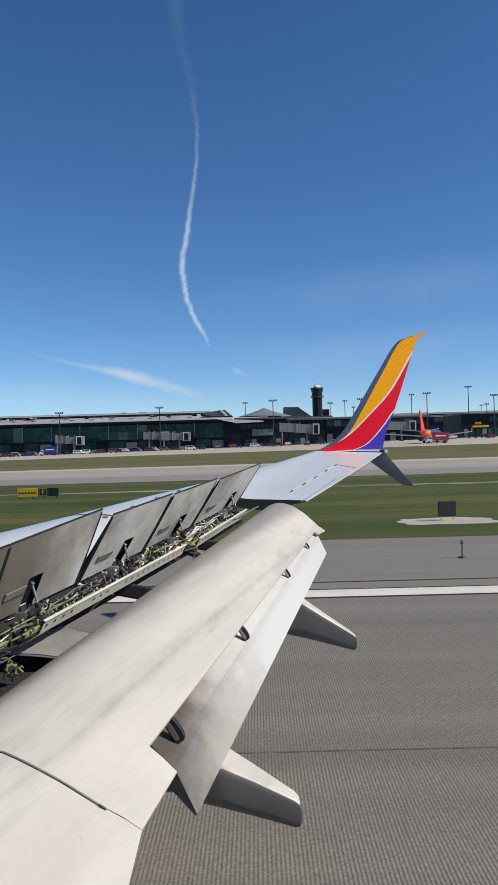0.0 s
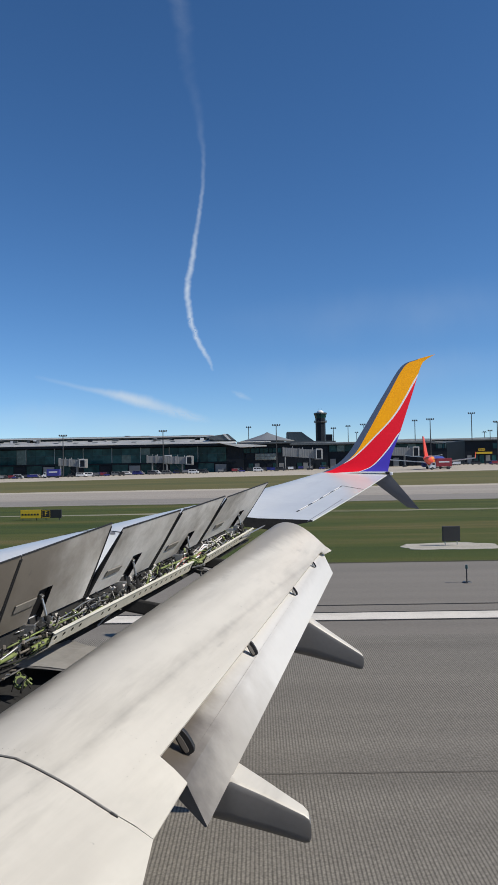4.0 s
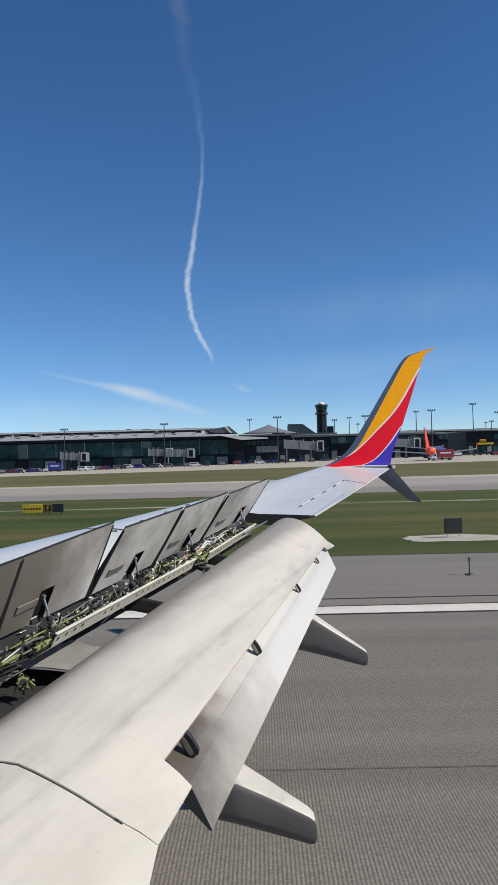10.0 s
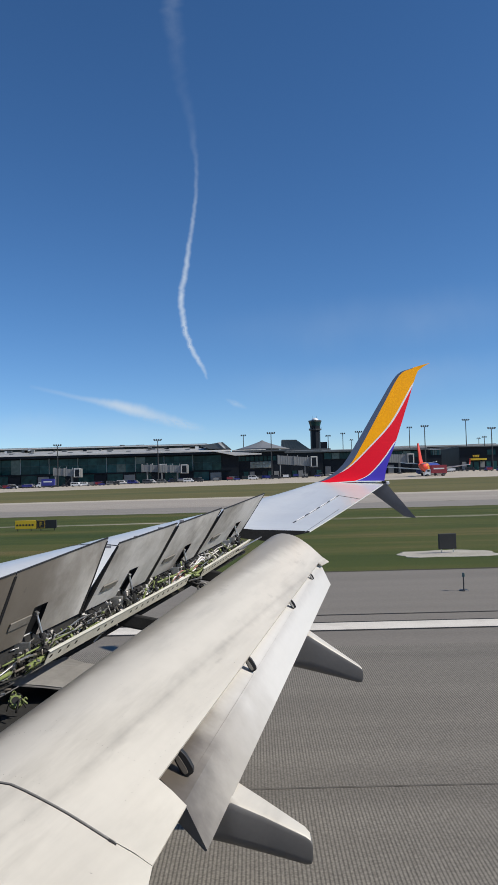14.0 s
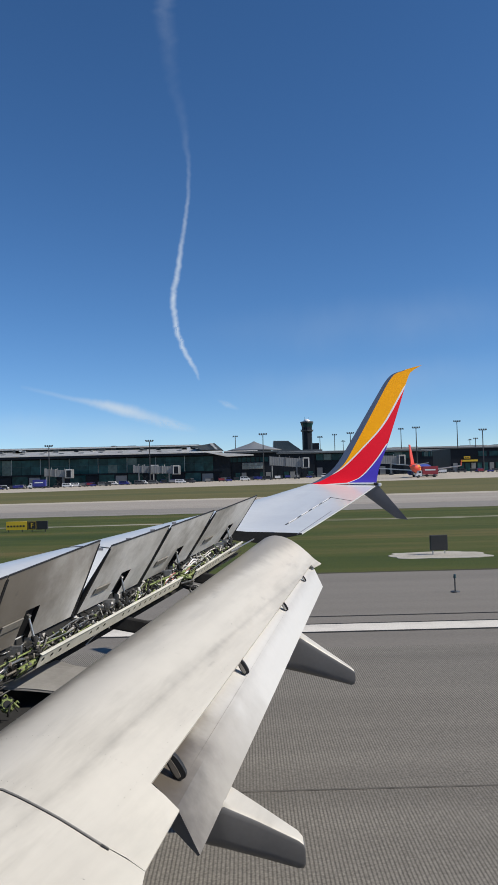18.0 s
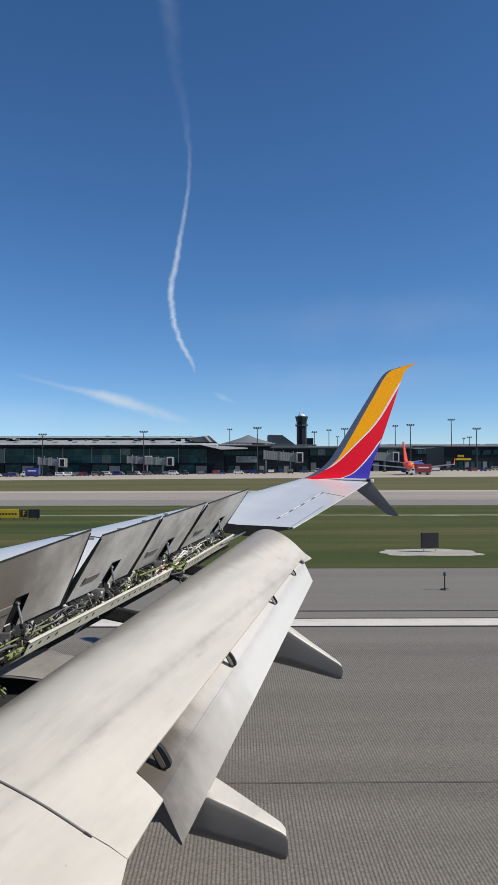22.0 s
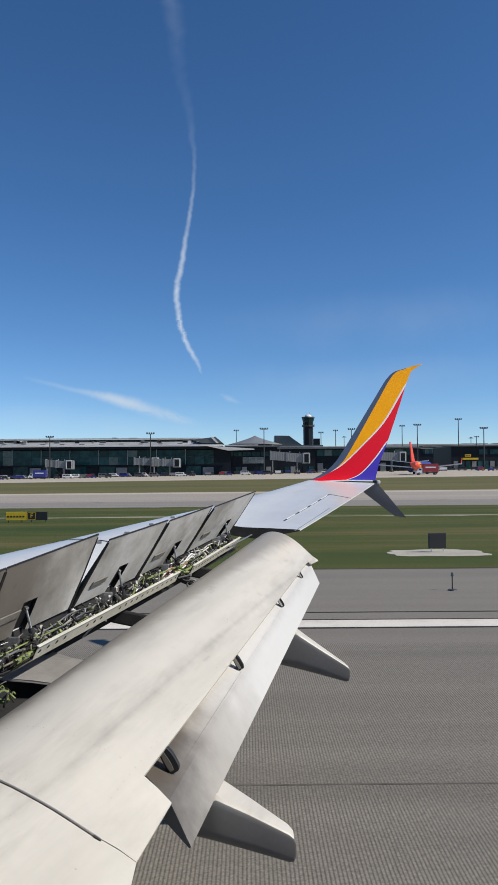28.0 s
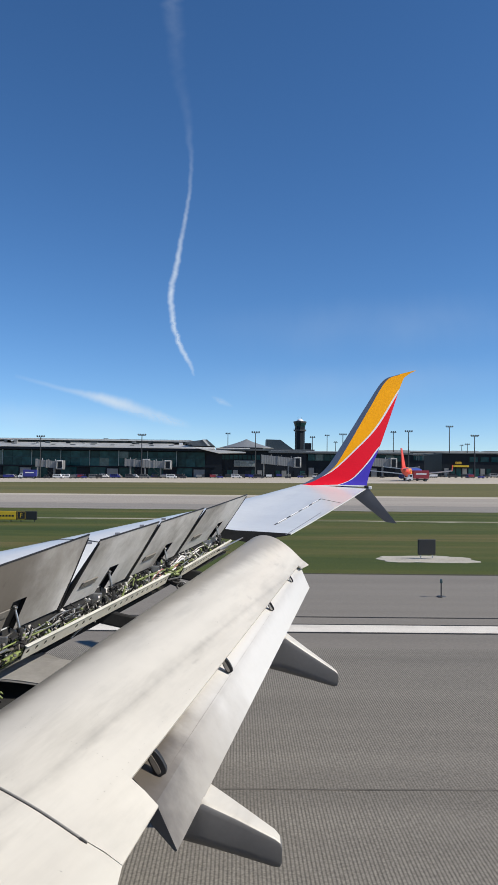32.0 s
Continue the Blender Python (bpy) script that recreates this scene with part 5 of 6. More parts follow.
def pier():
    x0, x1 = wx(548), wx(736)
    yf = 406.0
    t = empty("terminal_pier", (66, 430, gz(400, 66)), "low dark glass pier with a thin flat roof", "airport terminal")
    low = gz(400, x0) - 1.0
    block("body", x0, x1, yf + 1.5, yf + 40, low, wz(799), M_BLACKCLAD, t, "black clad walls")
    block("roof_edge", wx(480), x1 + 1, yf - 2, yf + 40, wz(800.5), wz(797.6), M_ROOFDARK, t, "thin dark roof edge")
    block("roof", wx(484), x1, yf + 1, yf + 38, wz(797.6), wz(796), M_ROOF, t, "flat grey roof")
    k, x = 0, x0 + 1
    while x < x1 - 5:
        block("pane", x, x + 4.0, yf + 0.9, yf + 1.3, wz(813), wz(802), M_GLASS2 if k % 3 == 1 else M_GLASS, t, bevel=0.02)
        block("mullion", x + 4.05, x + 4.25, yf + 0.6, yf + 1.4, wz(814), wz(802), M_GLASSBAR, t, bevel=0.02)
        block("lower_door", x + 0.4, x + 3.4, yf + 1.0, yf + 1.4, gz(400, x) + 0.2, wz(826), M_BLACKCLAD if k % 4 else M_BRIDGE, t, bevel=0.02)
        x += 4.3
        k += 1


pier()


def cargo_hall():
    """The black hall past the gap, with a yellow sign over a yellow canopy."""
    x0, x1 = wx(796), wx(1100)
    yf = 408.0
    t = empty("terminal_annex", (150, 430, gz(400, 150)), "black clad hall with a yellow sign and canopy", "airport terminal")
    low = gz(400, x0) - 1.0
    block("body", x0, x1, yf + 1.0, yf + 40, low, wz(797.5), M_BLACKCLAD, t, "black clad walls")
    block("roof_edge", x0 - 0.5, x1, yf - 0.5, yf + 40, wz(797.5), wz(795.8), M_ROOFDARK, t, "dark roof edge")
    block("sign_panel", wx(820), wx(831), yf + 0.5, yf + 0.95, wz(816), wz(812), M_SIGNY, t, "yellow sign panel")
    for i in range(3):
        block("writing_bar", wx(821.5 + i * 3), wx(823.3 + i * 3), yf + 0.44, yf + 0.5, wz(814.8), wz(813.2), M_SIGNB, t, bevel=0.005)
    block("canopy", wx(814), wx(842), yf - 2.0, yf + 0.95, wz(821.6), wz(818.4), M_SIGNY, t, "yellow canopy edge")
    for i in range(12):
        a = wx(846 + i * 20)
        block("pane", a, a + 4.6, yf + 0.7, yf + 0.98, wz(812), wz(803), M_GLASS, t, bevel=0.02)
    for i in range(8):
        a = wx(800 + i * 11)
        block("lower_door", a, a + 2.4, yf + 0.8, yf + 0.98, gz(400, a) + 0.2, wz(824), M_BRIDGE if i % 3 == 0 else M_GLASS, t, bevel=0.02)


cargo_hall()


def far_halls():
    """Long low roofs far behind the apron."""
    t = empty("far_terminal", (190, 520, gz(520, 190)), "long low pale roofed terminal behind the apron", "airport terminal")
    y = 520.0
    low = gz(y, 60) - 1.0
    block("body", wx(660, y), wx(1120, y), y + 2, y + 30, low, wz(796.5, y), M_BLACKCLAD, t, "dark walls")
    block("roof", wx(655, y), wx(1125, y), y, y + 34, wz(796.5, y), wz(793.8, y), M_ROOF, t, "long grey roof")
    for q in (798.6, 801):
        block("white_band", wx(734, y), wx(800, y), y + 1.2, y + 2.1, wz(q + 0.6, y), wz(q - 0.4, y), M_BRIDGEW, t, "pale floor band", 0.03)
    for i in range(16):
        a = wx(738 + i * 3.9, y)
        block("pane", a, a + 1.2, y + 1.6, y + 2.05, wz(811, y), wz(802.4, y), M_GLASS2 if i % 3 else M_GLASS, t, bevel=0.02)
    for a, b, q in ((690, 735, 792.6), (812, 860, 792.4), (872, 930, 792)):
        block("roof_unit", wx(a, y), wx(b, y), y + 8, y + 20, wz(794, y), wz(q, y), M_ROOFDARK, t)


far_halls()


def rotunda():
    """A tent-like hall roof and a slanted roof behind the link, beside the tower."""
    y = 455.0
    cx, k = wx(440, y), S * y / 400
    t = empty("terminal_hall", (cx, y, gz(y, cx)), "tent shaped grey hall roof behind the terminal", "building")
    rows = []
    for j in range(10):
        u = j / 9
        r = 48 * k * (1 - u) ** 1.25 + 0.3
        rows.append([(cx + r * math.cos(2 * math.pi * i / 32), y + 0.6 * r * math.sin(2 * math.pi * i / 32), wz(lerp(793, 777.2, u), y)) for i in range(32)])
    v, f = loft(rows)
    mesh_part("tent_roof", v, f, M_TENT, t, "curved grey metal roof", smooth=True)
    bm = bmesh.new()
    tube(bm, (cx, y, gz(y, cx) - 1), (cx, y, wz(793, y)), 30 * k, n=36)
    part("drum", bm, M_BLACKCLAD, t)
    y = 470.0
    slab = prism("slanted_roof", [(wx(p, y), y, wz(q, y)) for p, q in ((475, 777), (474, 797), (527, 797), (500, 777.5))], 14, M_SLATE, t, "slanted grey green metal roof")
    for i in range(8):
        a = lerp(477, 500, i / 7)
        prism("roof_rib", [(wx(p, y), y - 0.15, wz(q, y)) for p, q in ((a, 777.6), (a + 2 + i * 3.4, 797), (a + 2.5 + i * 3.4, 797), (a + 0.5, 777.6))], 0.2, M_ROOFDARK, slab)
    block("parapet", wx(470, y), wx(560, y), y - 3, y + 12, wz(800, y), wz(794.5, y), M_ROOFDARK, t)
    block("stair_house", wx(546, y), wx(558, y), y + 10, y + 18, wz(798, y), wz(781.5, y), M_BLACKCLAD, t)


rotunda()


def tower():
    y = 540.0
    k = S * y / 400
    x = wx(534.5, y)
    g = gz(y, x) - 1
    t = empty("control_tower", (x, y, g), "dark control tower with flared glass cab and white cap", "control tower")

    def z(py):
        return 3.9 + (846 - py) * k
    bm = bmesh.new()
    tube(bm, (x, y, g), (x, y, z(763)), 3.6, 3.6, n=8)
    part("shaft", bm, M_BLACKCLAD, t, "dark clad shaft")
    for r, a, b, m, nm in ((4.6, 765, 762.5, M_POLE, "gallery"), (3.7, 762.5, 757, M_BLACKCLAD, "collar"), (4.75, 750, 747.5, M_POLE, "cab_roof_rim")):
        bm = bmesh.new()
        tube(bm, (x, y, z(a)), (x, y, z(b)), r, r, n=8)
        part(nm, bm, m, t)
    for i in range(16):
        a = 2 * math.pi * i / 16
        bm = bmesh.new()
        tube(bm, (x + 4.5 * math.cos(a), y + 4.5 * math.sin(a), z(763)), (x + 4.5 * math.cos(a), y + 4.5 * math.sin(a), z(760.4)), 0.06, n=6)
        part("railing_post", bm, M_POLE, t)
    for i in range(8):
        a0, a1 = 2 * math.pi * i / 8 + 0.02, 2 * math.pi * (i + 1) / 8 - 0.02
        zz0, zz1 = z(757), z(749.5)
        pts = []
        for a, r, q in ((a0, 3.7, zz0), (a1, 3.7, zz0), (a1, 4.6, zz1), (a0, 4.6, zz1)):
            pts.append((x + r * math.cos(a), y + r * math.sin(a), q))
        inn = [(x + (p[0] - x) * 0.97, y + (p[1] - y) * 0.97, p[2]) for p in pts]
        mesh_part("cab_pane", pts + inn, [(0, 1, 2, 3), (7, 6, 5, 4), (0, 4, 5, 1), (1, 5, 6, 2), (2, 6, 7, 3), (3, 7, 4, 0)], M_GLASS, t, "tinted cab window")
    bm = bmesh.new()
    bmesh.ops.create_uvsphere(bm, u_segments=20, v_segments=8, radius=1.0)
    bmesh.ops.transform(bm, matrix=Matrix.Translation((x, y, z(747.5))) @ Matrix.Diagonal((2.6, 2.6, 2.0, 1)), verts=bm.verts)
    part("cap", bm, M_WHITE, t, "white dome cap")
    for dx in (-1.5, 1.2):
        bm = bmesh.new()
        tube(bm, (x + dx, y, z(747)), (x + dx, y, z(739)), 0.08, n=6)
        part("antenna", bm, M_POLE, t)


tower()


def jet_bridge(x0, x1, y, top0, top1, h, mat, cab=1, legs=(0.85,), label="grey corrugated jet bridge on steel legs"):
    G = gz(y, (x0 + x1) / 2)
    t = empty("jet_bridge", ((x0 + x1) / 2, y, G), label, "jet bridge", "jet bridges at the concourse")
    n = max(int((x1 - x0) / 1.2), 4)
    # corrugated tunnel
    rows = []
    for i in range(n * 2 + 1):
        u = i / (n * 2)
        w = 1.5 + (0.05 if i % 2 else 0.0)
        x, zt = lerp(x0, x1, u), lerp(top0, top1, u)
        rows.append([(x, y - w, zt - h), (x, y + w, zt - h), (x, y + w, zt), (x, y - w, zt)])
    v, f = loft(rows)
    tun = mesh_part("tunnel", v, f, mat, t)
    for s in (0.02, 0.5, 0.98):
        x, zt = lerp(x0, x1, s), lerp(top0, top1, s)
        block("frame", x - 0.2, x + 0.2, y - 1.8, y + 1.8, zt - h - 0.2, zt + 0.25, M_BRIDGE, tun, bevel=0.04)
    for s in legs:
        x, zt = lerp(x0, x1, s), lerp(top0, top1, s)
        for dy in (-1.2, 1.2):
            bm = bmesh.new()
            tube(bm, (x, y + dy, G), (x, y + dy, zt - h), 0.28, n=8)
            part("leg", bm, M_WHITE if mat is M_BRIDGEW else M_BRIDGE, t)
        block("axle", x - 0.9, x + 0.9, y - 1.6, y + 1.6, G + 0.2, G + 0.9, M_POLE, t)
    xe = x1 if cab > 0 else x0
    zt = top1 if cab > 0 else top0
    c = block("cab", xe - 0.5 if cab > 0 else xe - 3.4, xe + 3.4 if cab > 0 else xe + 0.5, y - 2.2, y + 2.0, zt - h - 0.5, zt + 0.45, M_BRIDGE, t, "boxy cab with a dark opening", 0.2)
    xc = xe + 1.5 * cab
    block("opening", xc - 1.1, xc + 1.1, y - 2.27, y - 2.15, zt - h + 0.1, zt - 0.3, M_BLACKCLAD, c)
    for dx in (-1.35, 1.35):
        block("cab_post", xc + dx - 0.13, xc + dx + 0.13, y - 2.36, y - 2.2, zt - h - 0.2, zt + 0.1, M_BRIDGEW, c, bevel=0.03)
    block("cab_hood", xc - 1.5, xc + 1.5, y - 2.4, y - 1.2, zt + 0.1, zt + 0.5, M_BRIDGEW, c, bevel=0.05)
    for i in range(3):
        x = lerp(x0, x1, 0.3 + 0.3 * i)
        bm = bmesh.new()
        tube(bm, (x, y - 0.6, lerp(top0, top1, 0.3 + 0.3 * i)), (x, y - 0.6, lerp(top0, top1, 0.3 + 0.3 * i) + 0.9), 0.07, n=6)
        part("roof_lamp", bm, M_WHITE, t)
    # service stair
    xs = xc - 3.2 * cab
    bm = bmesh.new()
    for i in range(9):
        box(bm, (xs - cab * i * 0.42, y - 2.4, zt - h - 0.4 - (zt - h - G - 0.4) * i / 9), (0.45, 1.0, 0.08))
    box(bm, (xs - cab * 1.7, y - 2.9, (zt - h + G) / 2 + 0.4), (4.6, 0.06, 0.12), pose(0, 0, 0, 0, cab * 38, 0))
    part("service_stair", bm, M_POLE, t)
    return t


jet_bridge(wx(-152), wx(-42), 383, wz(829), wz(819.5), 3.2, M_BRIDGEW, 1, (0.45, 0.78), "white corrugated jet bridge sloping up on legs")
jet_bridge(wx(86), wx(122), 382, wz(818.5), wz(821.5), 3.6, M_BRIDGE, 1, (0.08, 0.85))
jet_bridge(wx(233), wx(264), 386, wz(816), wz(817.5), 3.6, M_BRIDGE, 1, (0.3,), "short grey jet bridge with white roof lamps")
jet_bridge(wx(266), wx(303), 380, wz(818), wz(819.5), 3.6, M_BRIDGE, 1, (0.1, 0.8))
jet_bridge(wx(464), wx(520), 380, wz(806.5), wz(811.5), 4.4, M_BRIDGE, 1, (0.08, 0.82), "long grey corrugated jet bridge sloping down to its cab")
jet_bridge(wx(604), wx(684), 384, wz(807), wz(810.5), 4.2, M_BRIDGE, 1, (0.06, 0.84), "long grey corrugated jet bridge beside the parked airliner")
jet_bridge(wx(905), wx(975), 388, wz(804), wz(806), 4.2, M_BRIDGE, 1, (0.1, 0.75))


def light_pole(px, top, y=378.0, lamps=4):
    k = S * y / 400
    x = (px - 424) * k
    zt = 3.9 + (843 - top) * k
    g = gz(y, x)
    t = empty("apron_light_pole", (x, y, g), "tall dark apron light pole with floodlights", "light pole", "apron light poles")
    bm = bmesh.new()
    tube(bm, (x, y, g), (x, y, zt), 0.32, 0.20, n=10)
    part("mast", bm, M_POLE, t)
    bm = bmesh.new()
    box(bm, (x, y, zt), (3.6, 0.2, 0.22), None, 0.03)
    arm = part("crossbar", bm, M_POLE, t)
    for i in range(lamps):
        xx = x + (i - (lamps - 1) / 2) * 1.15
        bm = bmesh.new()
        box(bm, (xx, y - 0.25, zt + 0.45), (0.72, 0.5, 0.62), pose(0, 0, 0, 25, 0, 0), 0.08)
        part("floodlight", bm, M_POLE, arm)
    return t


for px, top, y, lamps in ((-100, 778, 380, 4), (77, 778, 378, 4), (255, 773, 376, 4), (407, 768.5, 470, 3), (456, 766, 372, 4), (557, 773, 460, 3), (583, 769.5, 500, 3), (598, 781, 560, 2), (611, 767.5, 420, 4),
                          (701, 762, 440, 3), (728, 760.5, 392, 4), (801, 751, 430, 4), (823, 784, 560, 2), (833, 782, 520, 3), (846, 767, 378, 4), (905, 770, 430, 3), (948, 766, 392, 4)):
    light_pole(px, top, y, lamps)


def wheels(xs, ys, g, r, parent):
    for x in xs:
        for y in ys:
            bm = bmesh.new()
            tube(bm, (x, y - 0.14, g + r), (x, y + 0.14, g + r), r, n=12)
            w = part("wheel", bm, M_TYRE, parent)
            bm = bmesh.new()
            tube(bm, (x, y - 0.16, g + r), (x, y + 0.16, g + r), r * 0.5, n=8)
            part("rim", bm, M_BRIDGE, w)


def van(x, y, mat, label):
    g = gz(y, x) + 0.02
    t = empty("van", (x, y, g), label, "van", "vehicles on the apron")
    rows = []
    prof = [(-2.5, 0.45), (2.5, 0.45), (2.5, 1.05), (1.75, 1.25), (1.15, 2.05), (-2.4, 2.1), (-2.5, 1.1)]
    for dy, s in ((-0.95, 0.97), (-0.85, 1.0), (0.85, 1.0), (0.95, 0.97)):
        rows.append([(x + a * s, y + dy, g + b) for a, b in prof])
    v, f = loft(rows)
    mesh_part("body", v, f, mat, t)
    for a, b in ((-2.1, -0.9), (-0.75, 0.3), (0.42, 1.2)):
        block("window", x + a, x + b, y - 0.97, y - 0.94, g + 1.3, g + 1.85, M_BLACKCLAD, t, bevel=0.01)
    wheels((x - 1.6, x + 1.6), (y - 0.82, y + 0.82), g, 0.36, t)


def box_truck(x, y, mat, label):
    g = gz(y, x) + 0.02
    t = empty("box_truck", (x, y, g), label, "truck", "vehicles on the apron")
    block("cargo_box", x - 1.6, x + 4.4, y - 1.2, y + 1.2, g + 1.1, g + 4.2, mat, t, bevel=0.08)
    rows = []
    prof = [(-4.0, 0.6), (-1.75, 0.6), (-1.75, 2.7), (-2.9, 2.65), (-3.4, 1.7), (-4.0, 1.5)]
    for dy in (-1.1, -1.0, 1.0, 1.1):
        rows.append([(x + a, y + dy, g + b) for a, b in prof])
    v, f = loft(rows)
    mesh_part("cab", v, f, M_CARWHITE, t, "white driver's cab")
    block("window", x - 3.0, x - 2.1, y - 1.13, y - 1.08, g + 1.75, g + 2.4, M_BLACKCLAD, t, bevel=0.01)
    block("chassis", x - 3.9, x + 4.3, y - 0.5, y + 0.5, g + 0.6, g + 1.0, M_POLE, t)
    block("stripe", x - 0.6, x + 3.4, y - 1.225, y - 1.195, g + 2.6, g + 3.1, M_CARWHITE, t, bevel=0.005)
    wheels((x - 3.0, x + 3.2), (y - 1.0, y + 1.0), g, 0.48, t)


def baggage_cart(x, y, mat, label):
    g = gz(y, x) + 0.02
    t = empty("baggage_cart", (x, y, g), label, "baggage cart", "carts on the apron")
    block("bed", x - 1.5, x + 1.5, y - 0.75, y + 0.75, g + 0.45, g + 0.6, M_POLE, t, bevel=0.03)
    for a in (-1.4, 1.4):
        for b in (-0.68, 0.68):
            bm = bmesh.new()
            tube(bm, (x + a, y + b, g + 0.6), (x + a, y + b, g + 1.75), 0.05, n=6)
            part("post", bm, M_POLE, t)
    block("roof", x - 1.55, x + 1.55, y - 0.8, y + 0.8, g + 1.75, g + 1.85, mat, t, bevel=0.03)
    block("curtain", x - 1.4, x + 1.4, y - 0.73, y - 0.70, g + 0.7, g + 1.7, mat, t, bevel=0.01)
    wheels((x - 1.1, x + 1.1), (y - 0.65, y + 0.65), g, 0.22, t)


def tug(x, y, mat, label):
    g = gz(y, x) + 0.02
    t = empty("baggage_tug", (x, y, g), label, "tow tractor", "vehicles on the apron")
    block("body", x - 1.5, x + 1.5, y - 0.7, y + 0.7, g + 0.35, g + 1.05, mat, t, bevel=0.12)
    block("roof", x - 0.9, x + 0.7, y - 0.65, y + 0.65, g + 1.95, g + 2.05, mat, t, bevel=0.04)
    for a in (-0.85, 0.6):
        for b in (-0.6, 0.6):
            bm = bmesh.new()
            tube(bm, (x + a, y + b, g + 1.0), (x + a, y + b, g + 1.97), 0.05, n=6)
            part("post", bm, M_POLE, t)
    block("seat", x - 0.6, x + 0.0, y - 0.5, y + 0.5, g + 1.05, g + 1.4, M_CARDARK, t, bevel=0.05)
    wheels((x - 1.0, x + 1.0), (y - 0.6, y + 0.6), g, 0.33, t)


box_truck(wx(99), 352, M_CARBLUE, "box truck with a white cab and blue cargo box")
van(wx(139), 362, M_CARWHITE, "white van parked before the concourse")
van(wx(151), 364, M_CARWHITE, "white van parked before the concourse")
van(wx(277), 362, M_CARGREY, "grey van parked before the concourse")
van(wx(320), 360, M_CARWHITE, "white van parked before the concourse")
van(wx(333), 362, M_CARDARK, "dark van parked before the concourse")
van(wx(423), 366, M_CARWHITE, "white van parked before the concourse")
van(wx(458), 358, M_CARDARK, "dark van parked before the concourse")
van(wx(866), 372, M_CARWHITE, "white van parked before the pier")
van(wx(196), 362, M_CARGREY, "grey van parked before the concourse")
for k, px in enumerate((-12, 3, 11, 20, 30, 41, 52, 120, 165, 172, 180, 206, 322, 338, 362, 385, 397, 432, 447, 505, 560, 800, 812, 826)):
    y = 358 + (k * 7) % 11
    m = (M_CARBLUE, M_CARDARK, M_CARGREY, M_CARRED, M_CARBLUE, M_CARDARK)[k % 6]
    c = ("blue", "dark", "grey", "red", "blue", "dark")[k % 6]
    if k % 3 == 1:
        tug(wx(px), y, m, "%s tow tractor parked on the apron" % c)
    else:
        baggage_cart(wx(px), y, m, "%s curtained baggage cart on the apron" % c)


